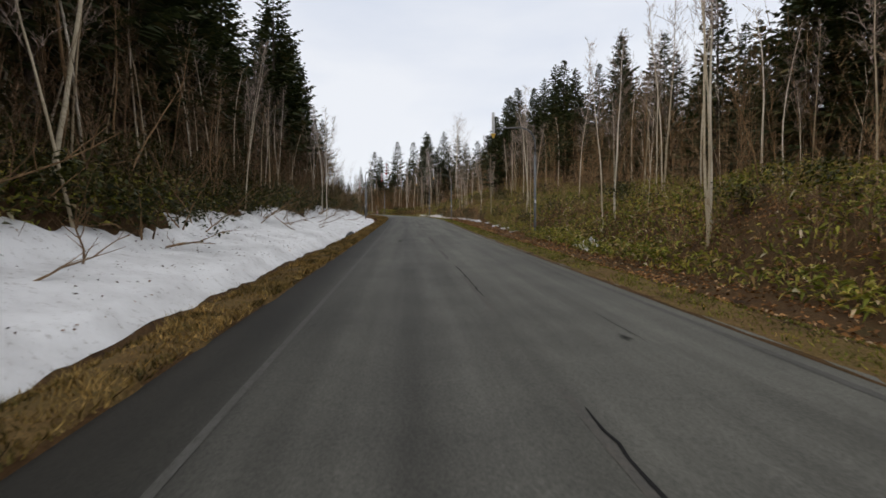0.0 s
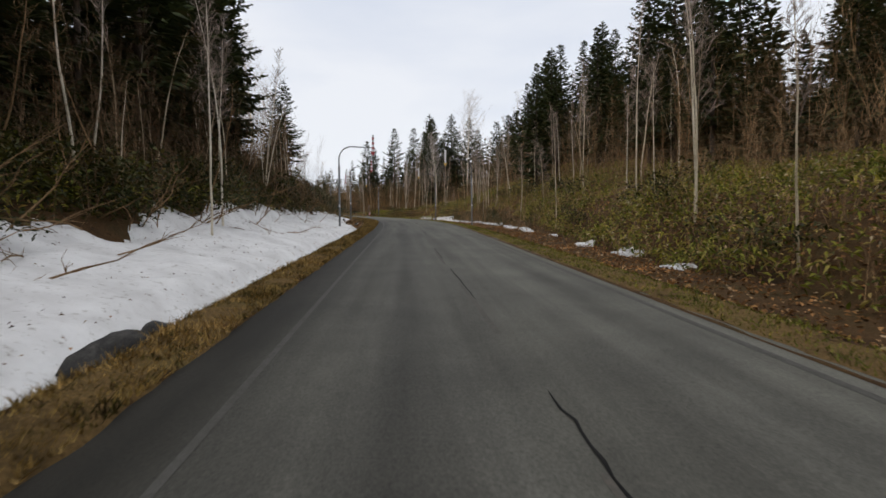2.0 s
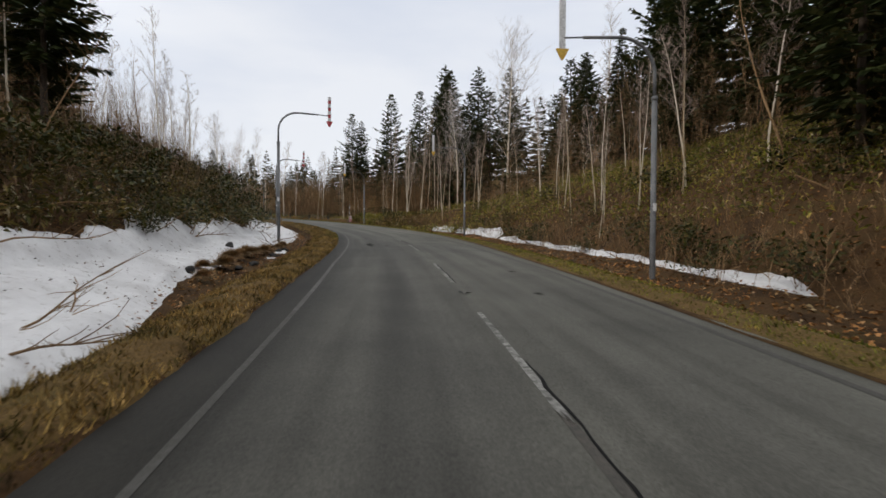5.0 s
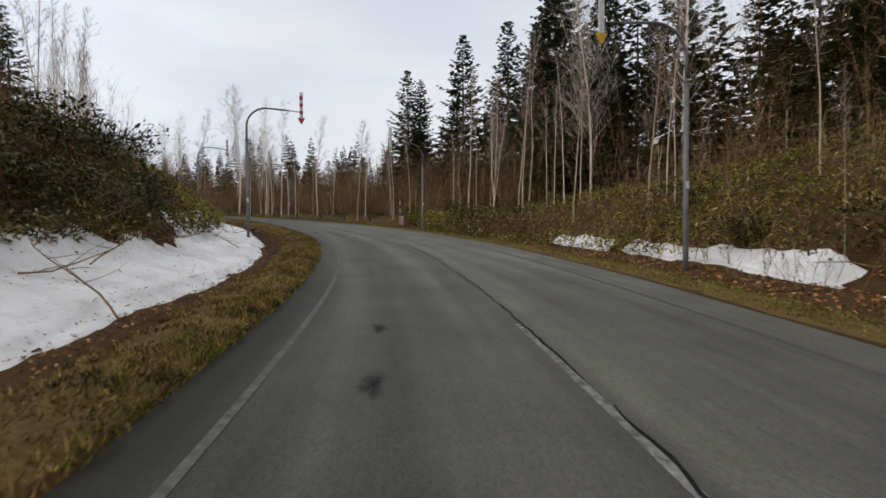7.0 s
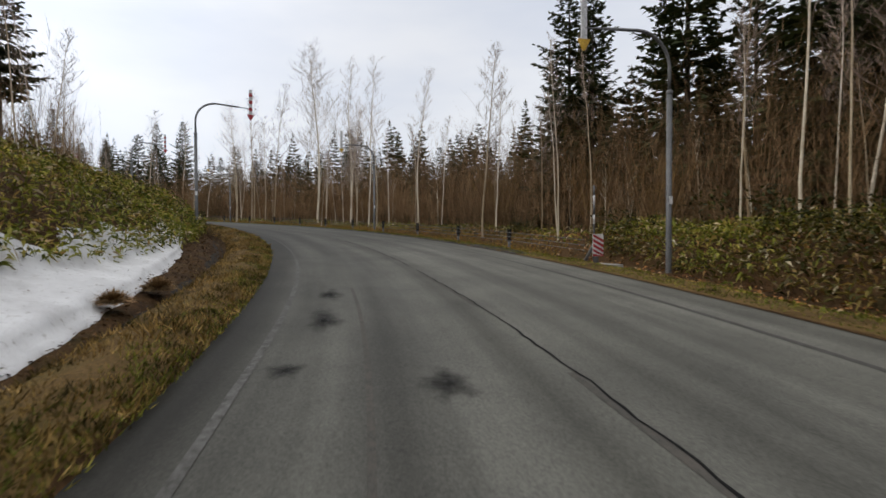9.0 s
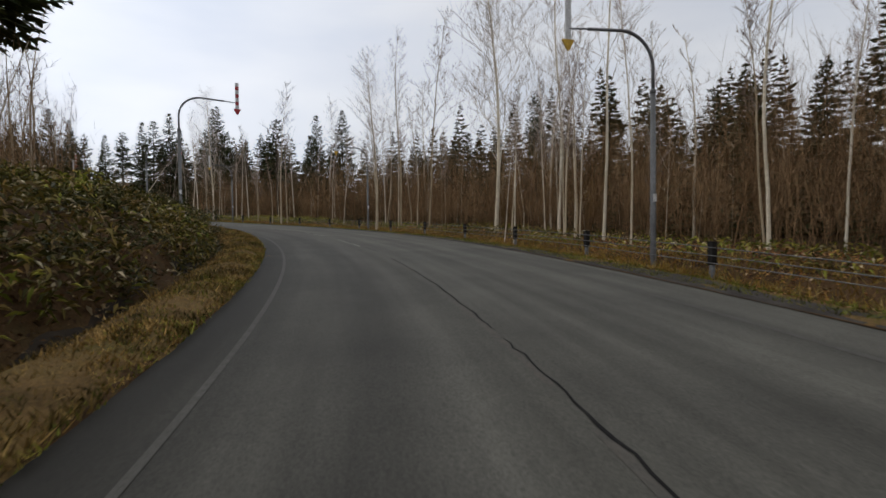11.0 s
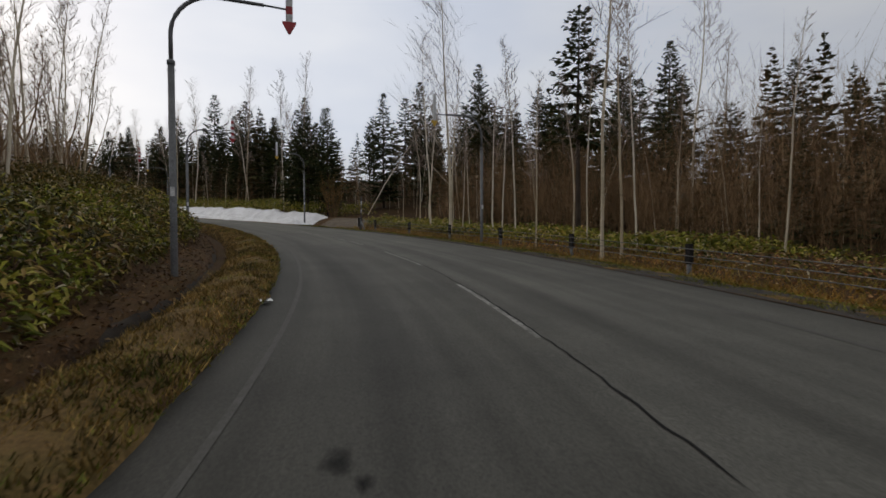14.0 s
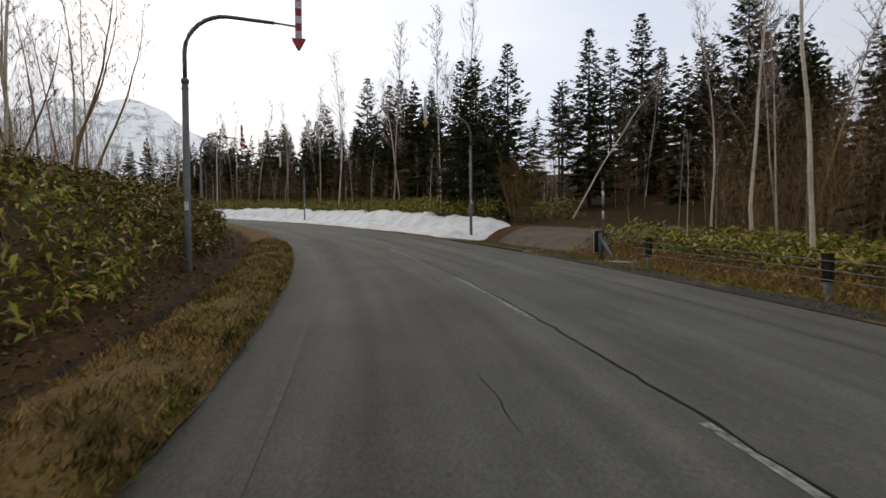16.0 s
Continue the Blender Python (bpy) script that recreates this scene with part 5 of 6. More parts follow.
def thicket(name, s, d, low, high, lean, material, label, seed, twigs=10):
    """Close-set thin stems with rising side twigs."""
    g = np.random.default_rng(seed)
    n = len(s)
    p = on_ground(s, d, -0.1)
    h = g.uniform(low, high, n)
    tip = p + np.stack([g.normal(0, lean, n), g.normal(0, lean, n), np.ones(n)], -1) * h[:, None]
    r = 0.004 + 0.0013 * h
    a = g.uniform(0, 6.28, n)
    V = [np.stack([p + np.stack([r * np.cos(a + k * 2.094), r * np.sin(a + k * 2.094), 0 * a], -1) for k in range(3)] + [tip], 1).reshape(-1, 3)]
    i = np.arange(n)[:, None] * 4
    F = [np.concatenate([i + np.array([[0, 1, 3]]), i + np.array([[1, 2, 3]]), i + np.array([[2, 0, 3]])], 1).reshape(-1, 3)]
    first = 4 * n
    for k in range(twigs):
        u = g.uniform(0.15, 0.97, n)[:, None]
        o = p + (tip - p) * u
        b = g.uniform(0, 6.28, n)
        way = np.stack([np.cos(b), np.sin(b), g.uniform(0.5, 1.8, n)], -1)
        long = (h * g.uniform(0.12, 0.42, n))[:, None] * (1.25 - u)
        side = np.stack([-np.sin(b), np.cos(b), 0 * b], -1) * 0.0075
        V.append(np.stack([o - side, o + side, o + way * long], 1).reshape(-1, 3))
        F.append(first + np.arange(3 * n).reshape(-1, 3))
        first += 3 * n
    return stuff(name, np.concatenate(V), np.concatenate(F), material, label, "thicket")


g = np.random.default_rng(8)
n = 6000
ts = g.uniform(-15, 330, n)
td = right_edge(ts) + table(ts, [(0, 8.5), (35, 8), (45, 10), (105, 10), (118, 7), (135, 6), (185, 7), (200, 9), (228, 11), (234, 20), (252, 20), (258, 8)]) + g.uniform(0, 1, n) ** 1.2 * 22
thicket("brown_thicket", ts, td, 2.0, 8.0, 0.12, M_BROWN, "thicket of bare brown stems under the firs", 11, 24)
n = 4200
ts = g.uniform(128, 228, n)
thicket("brown_thicket", ts, right_edge(ts) + table(ts, [(128, 8), (185, 7.5), (200, 8.5), (232, 13), (245, 10)]) + g.uniform(0, 1, n) ** 1.3 * 13, 1.5, 8.0, 0.13, M_BROWN, "thicket of bare reddish-brown stems at the wood's edge", 19, 24)
n = 300
ts = g.uniform(-15, 330, n)
ts = ts[(ts < 40) | (ts > 116) | (g.uniform(0, 1, n) < 0.35)]
n = len(ts)
td = right_edge(ts) + table(ts, [(0, 5.4), (35, 6), (45, 8), (105, 8), (118, 5), (135, 4.6), (185, 5), (200, 7), (232, 10), (240, 6)]) + g.uniform(0, 1, n) * 16
thicket("pale_thicket", ts, td, 3.5, 9.0, 0.05, M_BIRCH, "thin pale birch stems in the woods", 12)
n = 1100
ts = g.uniform(-15, 75, n)
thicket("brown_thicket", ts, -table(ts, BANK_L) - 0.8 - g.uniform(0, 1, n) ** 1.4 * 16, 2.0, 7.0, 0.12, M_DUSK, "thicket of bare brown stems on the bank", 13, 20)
n = 1600
ts = g.uniform(-15, 75, n)
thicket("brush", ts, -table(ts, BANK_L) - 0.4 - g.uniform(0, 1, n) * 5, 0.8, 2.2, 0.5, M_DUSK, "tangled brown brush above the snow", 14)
n = 3200
ts = g.uniform(60, 135, n)
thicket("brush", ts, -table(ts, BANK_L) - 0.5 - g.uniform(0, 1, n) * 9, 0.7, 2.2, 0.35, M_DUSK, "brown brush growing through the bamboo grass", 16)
n = 4500
ts = g.uniform(-8, 120, n)
thicket("brush", ts, right_edge(ts) + 3.3 + g.uniform(0, 1, n) * 10, 0.7, 2.4, 0.3, M_BROWN, "brown brush growing through the bamboo grass", 17)
n = 4800
ts = g.uniform(75, 300, n)
thicket("brown_thicket", ts, -table(ts, BANK_L) - table(ts, [(75, 7), (130, 6), (160, 5)]) - g.uniform(0, 1, n) * 18, 2.0, 6.5, 0.09, M_BROWN, "thicket of bare brown stems behind the bank", 15, 14)


def leaves(name, s, d, lift, size, material, label, category, seed, flat=0.5, wide=0.15):
    """Folded leaf blades over the ground: each leans its own way."""
    g = np.random.default_rng(seed)
    n = len(s)
    p = on_ground(s, d, lift)
    a, tilt = g.uniform(0, 6.283, n), g.normal(0.1, flat, n)
    way = np.stack([np.cos(a) * np.cos(tilt), np.sin(a) * np.cos(tilt), np.sin(tilt)], -1)
    side = np.stack([-np.sin(a), np.cos(a), g.normal(0, 0.35, n)], -1)
    L = (size * g.uniform(0.6, 1.3, n))[:, None]
    mid = p + way * L * 0.45
    w = side * L * wide
    drop = np.zeros((n, 3))
    drop[:, 2] = -L[:, 0] * 0.3
    fold = np.zeros((n, 3))
    fold[:, 2] = L[:, 0] * 0.05
    V = np.stack([p, mid + w + fold, p + way * L + drop, mid - w + fold], 1).reshape(-1, 3)
    i = np.arange(n)[:, None] * 4
    F = np.concatenate([i + np.array([[0, 1, 2]]), i + np.array([[0, 2, 3]])], 1).reshape(-1, 3)
    return stuff(name, V, F, material, label, category)


def spread(seed, n, s0, s1, lo, hi, clump=0.0, seedw=1.0, bias=1.0):
    """Random spots between two distances across, thinned by smooth patches."""
    g = np.random.default_rng(seed)
    s = g.uniform(s0, s1, n)
    d = lo(s) + (hi(s) - lo(s)) * g.uniform(0, 1, n) ** bias
    keep = wave(s * 1.2, d * 1.2, seedw) > clump - 0.15 - g.uniform(0, 1.1, n)
    return s[keep], d[keep]


def mound(s, d, seed):
    return np.clip(0.5 + 0.5 * wave(s * 2.2, d * 2.2, seed), 0.02, 1.2)


s1, d1 = spread(21, 165000, -8, 226, lambda s: right_edge(s) + table(s, [(0, 2.6), (24, 3.0), (33, 3.2), (40, 3.7), (55, 4.2), (72, 5.6), (80, 6.4), (94, 6.6), (101, 5.6), (111, 4.0), (119, 2.6), (130, 2.2), (140, 3.0), (196, 3.0), (203, 3.3), (226, 3.4)]), lambda s: right_edge(s) + table(s, [(0, 12), (40, 13), (72, 16), (100, 16), (118, 11), (130, 8), (185, 8), (200, 10), (226, 10)]), 0.12, 2.0, 1.25)
g = np.random.default_rng(31)
keep = (s1 < 137) & ((d1 > right_edge(s1) + 8.2) | (s1 < 76) | (s1 > 97) | (g.uniform(0, 1, len(s1)) < 0.35)) | (s1 >= 137) & (g.uniform(0, 1, len(s1)) < table(s1, [(195, 0.22), (200, 0.6)]))
s1, d1 = s1[keep], d1[keep]
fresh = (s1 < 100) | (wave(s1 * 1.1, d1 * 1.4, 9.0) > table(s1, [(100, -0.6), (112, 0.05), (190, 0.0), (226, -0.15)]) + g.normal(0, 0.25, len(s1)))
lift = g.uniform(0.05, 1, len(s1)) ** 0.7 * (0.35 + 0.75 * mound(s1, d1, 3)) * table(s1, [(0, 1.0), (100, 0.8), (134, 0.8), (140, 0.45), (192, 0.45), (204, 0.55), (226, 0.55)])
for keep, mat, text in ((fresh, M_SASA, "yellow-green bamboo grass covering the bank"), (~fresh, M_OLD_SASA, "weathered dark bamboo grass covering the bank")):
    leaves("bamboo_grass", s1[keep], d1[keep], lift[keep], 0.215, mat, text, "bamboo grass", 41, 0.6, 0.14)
s2, d2 = spread(22, 140000, 58, 262, lambda s: -table(s, BANK_L) - table(s, [(60, 1.0), (100, 0.5), (130, 0.1), (150, -0.1)]), lambda s: -table(s, BANK_L) - table(s, [(60, 9), (120, 9), (150, 7), (260, 7)]), 0.0, 3.0, 1.35)
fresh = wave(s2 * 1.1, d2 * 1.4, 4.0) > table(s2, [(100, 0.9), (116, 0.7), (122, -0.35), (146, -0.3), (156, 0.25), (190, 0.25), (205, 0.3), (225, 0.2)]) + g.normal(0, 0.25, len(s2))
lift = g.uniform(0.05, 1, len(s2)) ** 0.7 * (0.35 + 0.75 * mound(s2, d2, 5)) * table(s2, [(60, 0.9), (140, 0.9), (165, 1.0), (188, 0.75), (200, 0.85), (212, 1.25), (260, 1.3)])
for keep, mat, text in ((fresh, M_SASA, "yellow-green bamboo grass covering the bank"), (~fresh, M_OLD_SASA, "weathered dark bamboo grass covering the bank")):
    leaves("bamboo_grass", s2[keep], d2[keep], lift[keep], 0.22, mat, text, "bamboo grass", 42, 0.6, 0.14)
sx, dx = spread(28, 8000, 198, 226, lambda s: right_edge(s) + 3.3, lambda s: right_edge(s) + 9, -0.2, 2.0)
leaves("bamboo_grass", sx, dx, g.uniform(0.05, 1, len(sx)) ** 0.7 * (0.3 + 0.5 * mound(sx, dx, 3)), 0.28, M_SASA, "bright green bamboo grass behind the guard cable", "bamboo grass", 49)
s3, d3 = spread(23, 26000, -10, 62, lambda s: -table(s, BANK_L) - 0.8, lambda s: -table(s, BANK_L) - 7, 0.1, 4.0)
leaves("bamboo_grass", s3, d3, g.uniform(0.05, 1, len(s3)) * (0.3 + 0.6 * mound(s3, d3, 7)), 0.24, M_SASA, "dark bamboo grass under the thicket", "bamboo grass", 43)
su, du = spread(29, 60000, -10, 72, lambda s: -table(s, BANK_L) - 0.5, lambda s: -table(s, BANK_L) - 8, 0.0, 6.0)
leaves("undergrowth", su, du, g.uniform(0.05, 1, len(su)) ** 0.8 * (0.5 + 0.9 * mound(su, du, 2)), 0.26, M_SHRUB, "dark evergreen undergrowth beneath the thicket", "undergrowth", 50)
s4, d4 = spread(24, 28000, 236, 330, lambda s: right_edge(s) + 4.2, lambda s: right_edge(s) + 12, 0.0, 5.0)
leaves("bamboo_grass", s4, d4, g.uniform(0.05, 1, len(s4)) * (0.7 + 0.9 * mound(s4, d4, 9)), 0.3, M_SASA, "bamboo grass above the far snow bank", "bamboo grass", 44)

s5, d5 = spread(25, 52000, -6, 226, lambda s: right_edge(s) + 1.1, lambda s: right_edge(s) + table(s, [(0, 6.5), (70, 7.5), (82, 10.5), (96, 10.5), (106, 7)]), -0.2, 6.0)
leaves("dead_leaves", s5, d5, 0.03 + 0.04 * g.uniform(0, 1, len(s5)), 0.12, M_LITTER, "brown dead leaves littering the foot of the bank", "dead leaves", 45, 0.35, 0.3)
s6, d6 = spread(26, 38000, 74, 262, lambda s: -left_edge(s) - 1.15 - table(s, DITCH), lambda s: -table(s, BANK_L) - 1.5, -0.2, 7.0)
for k, (mat, text) in enumerate(((M_LITTER, "brown dead leaves littering the ditch"), (M_DARK_LITTER, "dark dead leaves lying thick in the ditch"))):
    keep = (s6 > 118) == (k == 1)
    leaves("dead_leaves", s6[keep], d6[keep], 0.03 + 0.04 * g.uniform(0, 1, keep.sum()), 0.09, mat, text, "dead leaves", 46 + 50 * k, 0.35, 0.3)
s8 = g.uniform(-6, 133, 500)
leaves("dead_leaves", s8, snow_rim(s8) - 0.48 + 0.16 * g.normal(0, 1, 500), 0.17, 0.05, M_LITTER, "dirt and dead leaves caught along the snow's rim", "dead leaves", 48, 0.3, 0.3)
s7, d7 = spread(27, 2600, -8, 133, lambda s: -3.9 + 0 * s, lambda s: -table(s, BANK_L) - 0.6, 0.1, 8.0)
leaves("dead_leaves", s7, d7, 0.25 + 0 * s7, 0.07, M_DARK_LITTER, "dead leaves and bark scraps lying on the snow", "dead leaves", 47, 0.3, 0.25)


def grass(name, s, d, tall, material, label, seed):
    g = np.random.default_rng(seed)
    n = len(s)
    p = on_ground(s, d, 0.05)
    a = g.uniform(0, 6.283, n)
    side = np.stack([np.cos(a), np.sin(a), 0 * a], -1) * 0.011
    lean = np.stack([g.normal(0, 0.6, n), g.normal(0, 0.6, n), np.ones(n)], -1) * (tall * g.uniform(0.4, 1.3, n))[:, None]
    V = np.stack([p - side, p + side, p + lean], 1).reshape(-1, 3)
    return stuff(name, V, np.arange(3 * n).reshape(-1, 3), material, label, "grass")


sa, da = spread(51, 170000, -6, 232, lambda s: 0.02 - left_edge(s), lambda s: -left_edge(s) - 1.15 - table(s, DITCH), -0.7, 1.5)
out = (-da - left_edge(sa)) / (1.15 + table(sa, DITCH))
keep = (sa < 112) | (out < 0.5) | (sa > 158) | (g.uniform(0, 1, len(sa)) < 0.7)
sa, da = sa[keep], da[keep]
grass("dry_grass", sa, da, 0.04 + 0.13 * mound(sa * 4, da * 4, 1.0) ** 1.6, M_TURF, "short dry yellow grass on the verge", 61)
si, di = spread(54, 55000, 96, 232, lambda s: 0.05 - left_edge(s), lambda s: -left_edge(s) - table(s, [(140, 0.65), (158, 1.1)]), -0.2, 4.5)
grass("verge_grass", si, di, 0.03 + 0.10 * mound(si * 4, di * 4, 4.0) ** 2, M_TURF_GREEN, "short green grass along the asphalt's inner edge", 64)
sb, db = spread(52, 75000, -6, 232, lambda s: right_edge(s) + 0.05, lambda s: right_edge(s) + table(s, [(0, 1.2), (60, 1.5), (110, 1.7), (135, 1.25)]), 0.0, 2.5)
grass("verge_grass", sb, db, 0.03 + 0.09 * mound(sb * 4, db * 4, 2.0) ** 2, M_TURF_GREEN, "short green and yellow grass on the verge", 62)
sc, dc = spread(53, 26000, 138, 226, lambda s: right_edge(s) + 1.0, lambda s: right_edge(s) + 3.6, -0.1, 3.5)
grass("tall_dry_grass", sc, dc, 0.22, M_GRASS, "tall dry straw grass under the guard cable", 63)


# ---- mountain ----
def mountain():
    a = np.linspace(radians(92), radians(146), 110)
    k = np.linspace(0, 1, 26)
    A, K = np.meshgrid(a, k, indexing="ij")
    R = 1500 + 900 * K
    crest = 500 + 30 * np.sin(A * 9 + 1.0) + 22 * np.sin(A * 23) + 9 * np.sin(A * 61)
    crest = 40 + (crest - 40) * np.clip(np.minimum((A - a[0]) / radians(20), (a[-1] - A) / radians(26)), 0, 1) ** 0.8
    z = 40 + (crest - 40) * np.sin(K * np.pi / 2) ** 1.2 + 14 * wave(A * 160, K * 9, 2.0)
    x, y = -80 - R * np.sin(A), 160 + R * np.cos(A)
    m, n, l, b = shader("hazed_snowy_mountain", 0.9)
    # rock and snow kept pale: the haze of distance is painted in
    f = tex(n, l, 0.016, 9, 0.75, (1.0, 1.0, 2.2))
    l.new(ramp(n, l, f, [(0.47, (0.95, 0.96, 0.97)), (0.54, (0.84, 0.86, 0.89)), (0.60, (0.42, 0.43, 0.45))]), b.inputs["Base Color"])
    ob = new("mountain", mesh_of("mountain", np.stack([x.ravel(), y.ravel(), z.ravel()], -1), grid_faces(110, 26), m, True))
    return tagged(ob, "distant mountain streaked with snow", "mountain", kind="structure")


mountain()


# ---- fallen branches and tussocks by the snow ----
def fallen_branch(seed):
    r = random.Random(seed)
    sh, twigs = Shape(), []
    main = wander((0, 0, 0.03), (1, r.gauss(0, 0.2), 0.08), r.uniform(1.2, 2.6), 7, 0.16, r)
    sh.tube(main, [0.018 * (1 - 0.8 * i / 7) + 0.003 for i in range(8)], 5)
    for k in range(7):
        i = r.randrange(1, 7)
        side = wander(main[i], (0.8, r.choice((-1, 1)) * r.uniform(0.5, 1), r.uniform(0.0, 0.5)), r.uniform(0.3, 0.9), 3, 0.2, r)
        twigs.append(Shape().tube(side, [0.009, 0.007, 0.005, 0.003], 4).mesh("twig", M_BROWN, True))
    return sh.mesh("fallen_branch", M_BROWN, True), twigs


def tussock(seed):
    """A dome of old grass: blades rise from the middle and bend over to the ground."""
    g = np.random.default_rng(seed)
    n = 1700
    a, up = g.uniform(0, 6.28, n), g.uniform(0, 1, n)
    flat = np.sqrt(1 - up ** 2)
    out = np.stack([np.cos(a) * flat, np.sin(a) * flat, up * 0.8], -1)
    r = g.uniform(0.22, 0.30, n)[:, None]
    base = out * r * 0.5
    top = out * r + g.normal(0, 0.035, (n, 3))
    top[:, 2] = np.maximum(top[:, 2] - g.uniform(0.0, 0.08, n), -0.04)
    side = np.stack([-np.sin(a), np.cos(a), g.normal(0, 0.4, n)], -1) * 0.011
    V = np.stack([base - side, base + side, top], 1).reshape(-1, 3)
    return mesh_of("tussock", V, np.arange(3 * n).reshape(-1, 3), M_TUSSOCK)


def shrub(seed):
    """A low evergreen shrub: leaves in uneven rounded clumps round a few stems."""
    g = np.random.default_rng(seed)
    top = new("evergreen_shrub")
    stems = Shape()
    r = random.Random(seed)
    V, n = [], 0
    for k in range(6):
        c = np.array([g.normal(0, 0.5), g.normal(0, 0.5), g.uniform(0.35, 0.95)])
        stems.tube(wander((0, 0, -0.1), tuple(c), float(np.linalg.norm(c)), 4, 0.12, r), [0.02, 0.016, 0.012, 0.009, 0.006], 5)
        m = 78
        u = g.normal(0, 1, (m, 3))
        p = c + u / np.linalg.norm(u, axis=1)[:, None] * (g.uniform(0.1, 1, m) ** 0.5)[:, None] * np.array([0.5, 0.5, 0.36]) * g.uniform(0.7, 1.2)
        a, t = g.uniform(0, 6.28, m), g.normal(0.1, 0.5, m)
        way = np.stack([np.cos(a) * np.cos(t), np.sin(a) * np.cos(t), np.sin(t)], -1) * g.uniform(0.09, 0.17, m)[:, None]
        side = np.stack([-np.sin(a), np.cos(a), g.normal(0, 0.4, m)], -1) * 0.03
        V.append(np.stack([p, p + way * 0.5 + side, p + way, p + way * 0.5 - side], 1).reshape(-1, 3))
    V = np.concatenate(V)
    V[:, 2] = np.maximum(V[:, 2], -0.05)
    part("stem", stems.mesh("stem", M_BROWN, True), top)
    part("crown", mesh_of("crown", V, np.arange(len(V)).reshape(-1, 4), M_SHRUB), top)
    return top


def bare_bush(seed):
    """A bare bush of many fine stems that fan out from the ground."""
    r = random.Random(seed)
    top = new("bare_bush")
    sh, tw = Shape(), Shape()
    for k in range(34):
        a = r.random() * 6.28
        line = wander((math.cos(a) * 0.25, math.sin(a) * 0.25, -0.1), (math.cos(a) * r.uniform(0.05, 0.42), math.sin(a) * r.uniform(0.05, 0.42), 1), r.uniform(3.2, 5.0), 6, 0.07, r)
        sh.tube(line, [0.022 * (1 - 0.85 * i / 6) + 0.003 for i in range(7)], 3)
        for j in range(16):
            i = r.randrange(2, 6)
            o = line[i].lerp(line[i + 1], r.random())
            tw.sliver(o, o + Vector((r.gauss(0, 0.3), r.gauss(0, 0.3), r.uniform(0.3, 0.9))), 0.012)
    part("stem", sh.mesh("stem", M_BROWN, True), top)
    part("crown", tw.mesh("crown", M_GOLD), top)
    return top


BUSH = Kind([lambda: bare_bush(5), lambda: bare_bush(6)], "bushy golden-brown leafless shrub at the wood's edge", "bare bush", "bare bushes")
BUSH.put(234.8, 12.2, 0.95)
for s, d, z in ((137, 13, 0.8), (142.5, 14.5, 0.9), (151, 15, 0.9), (168, 14, 0.8), (176, 15, 0.7)):
    BUSH.put(s, d, z)
SHRUB = Kind([lambda: shrub(1), lambda: shrub(2), lambda: shrub(3)], "low dark evergreen shrub on the bank", "evergreen shrub", "evergreen shrubs")
br = random.Random(17)
s = -4.0
while s < 128:
    SHRUB.put(s, -float(table(s, BANK_L)) - br.uniform(0.3, 6.0), br.uniform(0.9, 1.7) if s < 119 else br.uniform(0.8, 1.5))
    s += br.uniform(0.5, 1.1) if s < 119 else br.uniform(2, 4)
s = 148.0
while s < 200:
    SHRUB.put(s, -float(table(s, BANK_L)) - br.uniform(-0.1, 3.5), br.uniform(0.55, 1.0))
    s += br.uniform(0.7, 1.6)
for s, e, z in ((73, 4.4, 1.1), (77, 5.0, 1.3), (80, 4.2, 1.2), (82, 5.4, 1.5), (84.5, 4.6, 1.4), (86, 6.0, 1.2), (89, 4.5, 0.8), (95, 4.4, 1.3), (96.5, 4.8, 1.4), (98.6, 4.6, 1.2), (103, 5.2, 1.3), (12, 6.5, 1.2), (16, 6, 1.1), (34, 5.5, 1.2), (38, 4.6, 1.1), (58, 5.5, 1.0), (64, 4.9, 1.1), (136, 4.2, 1.0), (144, 4.4, 0.9), (46, 6, 1.3), (50, 8, 1.5), (54, 5, 1.1), (61, 7, 1.5), (67, 6, 1.2), (70, 8.5, 1.6), (75, 7.5, 1.5), (79, 8, 1.7), (88, 8, 1.6), (92, 6.2, 1.4), (100, 7.5, 1.5), (107, 5, 1.2), (111, 6, 1.2), (24, 6.4, 1.2), (29, 7.5, 1.3), (128, 4.2, 1.1), (130.5, 4.8, 1.3)):
    SHRUB.put(s, float(right_edge(s)) + e, z)
meshes = [fallen_branch(i) for i in range(6)]
for k in range(60):
    s = br.uniform(3, 130)
    d = -br.uniform(4.3, 8.2)
    ob = new("fallen_branch", meshes[k % 6][0])
    for me in meshes[k % 6][1]:
        part("twig", me, ob)
    ob.matrix_basis = Matrix.Translation(on_ground(s, d, 0.20).tolist()) @ pose(0, 0, 0, br.gauss(0, 5), br.gauss(-6, 6), br.uniform(0, 360))
    tagged(ob, "bare brown branch fallen on the snow", "branch", "fallen branches")
for k in range(46):
    s = br.uniform(3, 70)
    d = -float(table(s, BANK_L)) - br.uniform(-0.6, 1.6)
    ob = new("leaning_branch", meshes[k % 6][0])
    for me in meshes[k % 6][1]:
        part("twig", me, ob)
    ob.matrix_basis = Matrix.Translation(on_ground(s, d, 0.1).tolist()) @ pose(0, 0, 0, 0, -br.uniform(15, 70), br.uniform(-120, 60)) @ Matrix.Diagonal((1.4, 1.2, 1.2, 1))
    tagged(ob, "bare branch leaning out of the thicket over the snow", "branch", "leaning branches")
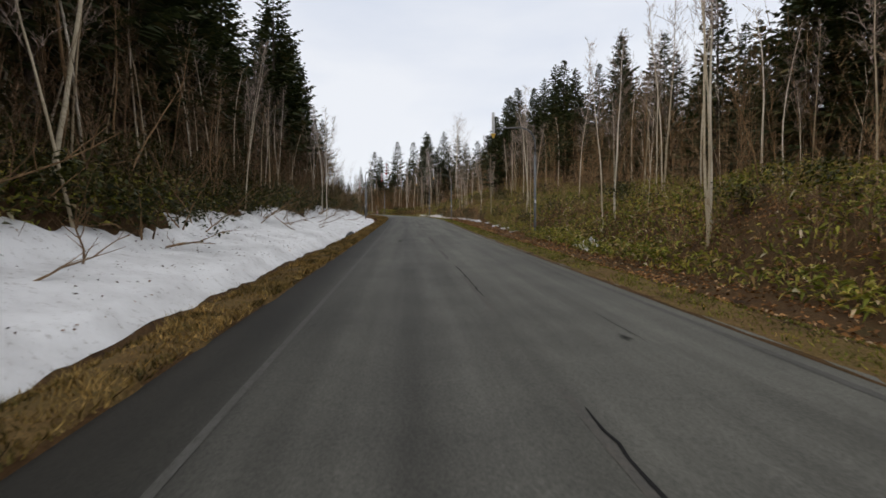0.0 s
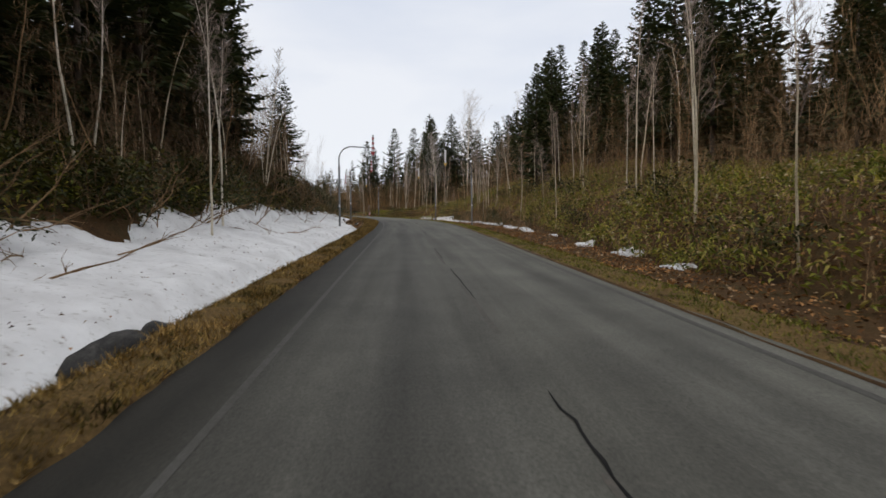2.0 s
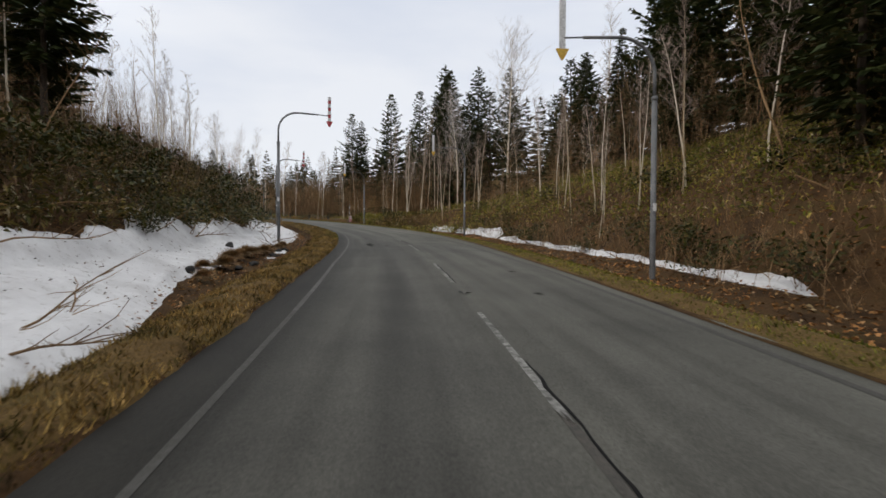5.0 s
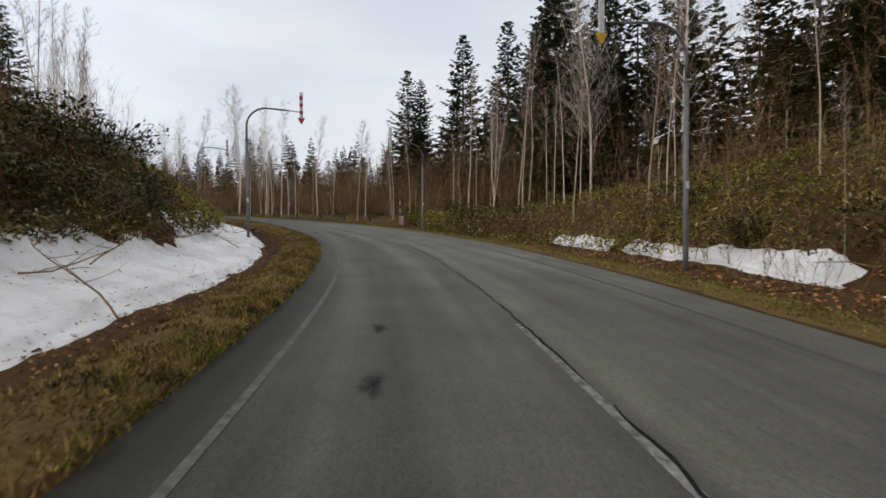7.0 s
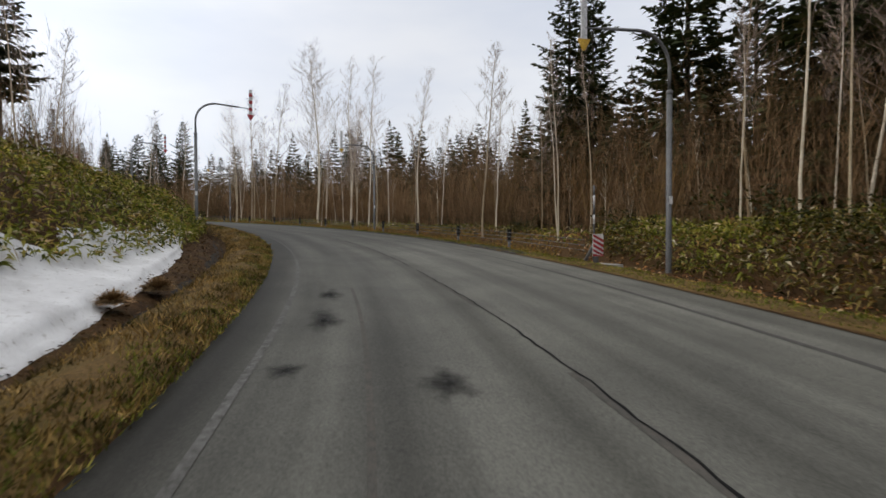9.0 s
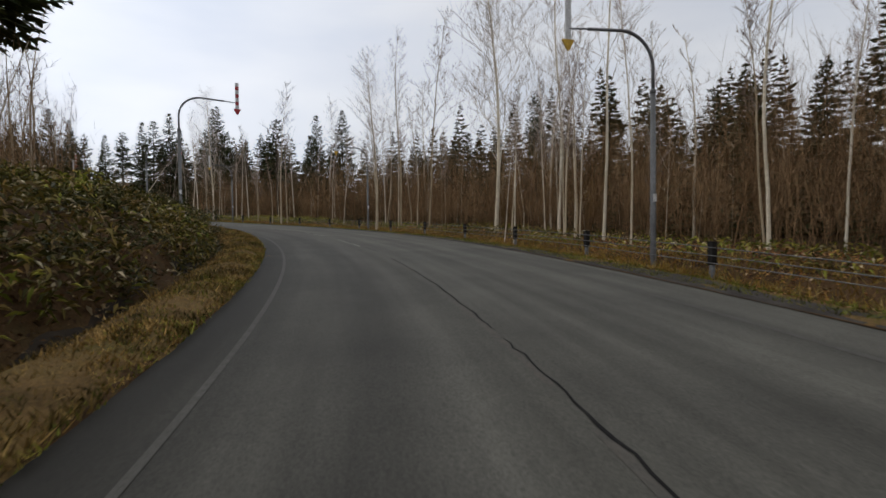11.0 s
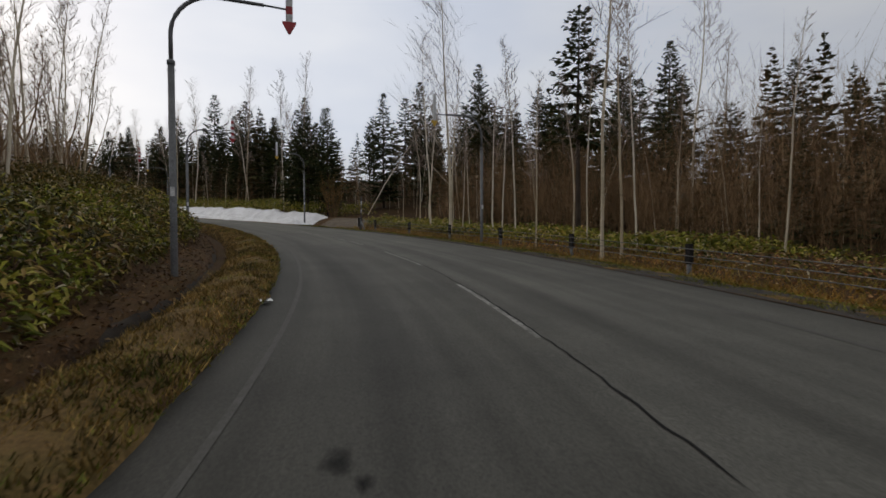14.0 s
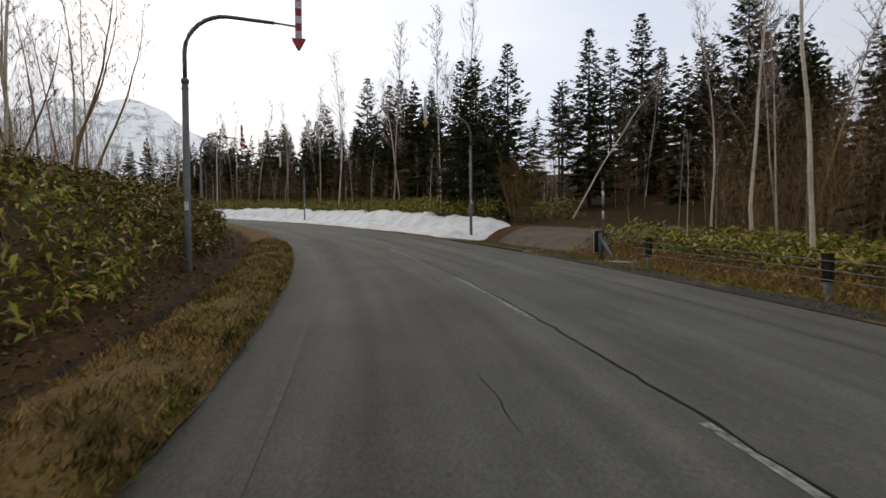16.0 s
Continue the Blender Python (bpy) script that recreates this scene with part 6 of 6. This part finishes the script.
leaf = new("fallen_leaf", mesh_of("fallen_leaf", [(0, 0, 0.0), (0.11, 0.05, 0.03), (0.25, 0.02, 0.05), (0.11, -0.06, 0.02), (-0.05, 0.10, 0.06), (0.06, 0.14, 0.02), (-0.08, -0.05, 0.04), (0.03, -0.1, 0.05)],
                                  [(0, 3, 2), (0, 2, 1), (0, 1, 5), (0, 5, 4), (0, 6, 7), (0, 7, 3)], M_WHITE))
dark_leaf = new("fallen_leaf", mesh_of("dark_leaf", [(0, 0, 0.005), (0.05, 0.16, 0.03), (-0.02, 0.34, 0.05), (-0.09, 0.18, 0.02), (0.10, -0.03, 0.04), (0.26, 0.02, 0.03), (0.14, 0.06, 0.01), (-0.02, -0.14, 0.02), (0.03, -0.26, 0.01), (0.04, -0.12, 0.02)],
                                           [(0, 1, 2), (0, 2, 3), (0, 4, 5), (0, 5, 6), (0, 7, 8), (0, 8, 9)], M_STONE))
dark_leaf.matrix_basis = Matrix.Translation(place(75.5, 1.33, 0.036).tolist()) @ pose(0, 0, 0, 0, 0, 12) @ Matrix.Diagonal((0.8, 0.8, 0.8, 1))
tagged(dark_leaf, "dark curled dead leaf lying on the asphalt", "leaf")
leaf.matrix_basis = Matrix.Translation(place(192.9, -1.6, 0.035).tolist())
tagged(leaf, "curled pale dead leaf lying on the asphalt", "leaf")
meshes = [tussock(i) for i in range(4)]
for k, (s, d, z) in enumerate(((81.2, -5.35, 0.8), (82.4, -5.05, 1.15), (84.2, -5.3, 1.2), (85.2, -5.2, 1.0), (86.5, -5.3, 1.2), (87.3, -5.2, 1.1), (88.8, -5.0, 1.2), (89.8, -4.95, 0.9), (91.4, -4.8, 0.8), (92.6, -4.7, 0.9), (79.8, -4.9, 0.8),
                              (129.5, -4.4, 0.9), (131.5, -4.2, 1.0), (99.5, -3.7, 0.8))):
    ob = new("grass_tussock", meshes[k % 4])
    ob.matrix_basis = Matrix.Translation(on_ground(s, d, 0.22).tolist()) @ pose(0, 0, 0, 0, 0, k * 77) @ Matrix.Diagonal((z * 1.3, z * 1.3, z * 1.15, 1))
    tagged(ob, "round tussock of dry brown grass at the snow's edge", "tussock", "grass tussocks")


# ---- stones along the snow's edge ----
def stone(seed):
    """An irregular flattened stone."""
    b = bmesh.new()
    bmesh.ops.create_icosphere(b, subdivisions=3, radius=1.0)
    r = random.Random(seed)
    cuts = [(Vector((r.gauss(0, 1), r.gauss(0, 1), r.gauss(0, 1))).normalized(), r.uniform(0.55, 0.85)) for _ in range(9)]
    for v in b.verts:
        for way, far in cuts:
            over = v.co.dot(way) - far
            if over > 0:
                v.co -= way * over * 0.9
        v.co *= 1 + 0.05 * math.sin(v.co.x * 9 + seed) * math.cos(v.co.y * 7 + v.co.z * 8)
    for f in b.faces:
        f.smooth = True
    me = bpy.data.meshes.new("stone")
    b.to_mesh(me)
    b.free()
    me.materials.append(M_STONE)
    return me


meshes = [stone(i) for i in range(4)]
for k, (s, d, x, y, z) in enumerate(((32.0, -3.3, 0.3, 0.85, 0.3), (33.4, -3.42, 0.24, 0.45, 0.22), (24.6, -3.5, 0.12, 0.17, 0.09), (25.5, -3.45, 0.13, 0.15, 0.08), (26.4, -3.5, 0.1, 0.16, 0.08), (27.8, -3.4, 0.1, 0.13, 0.07),
                                     (29.4, -3.4, 0.15, 0.25, 0.1), (86.9, -6.0, 0.2, 0.2, 0.26), (88.6, -4.6, 0.14, 0.2, 0.12), (90.6, -4.7, 0.2, 0.24, 0.14), (84.6, -4.65, 0.16, 0.36, 0.12), (83.0, -4.8, 0.12, 0.3, 0.1), (91.8, -4.5, 0.2, 0.2, 0.16), (80.4, -5.45, 0.13, 0.15, 0.12))):
    ob = new("stone", meshes[k % 4])
    ob.matrix_basis = stand(ob, s, d, -0.18 if d < -5.4 else -0.06, k * 17) @ Matrix.Diagonal((x, y, z, 1))
    tagged(ob, "dark grey stone lying at the snow's edge", "stone", "stones")
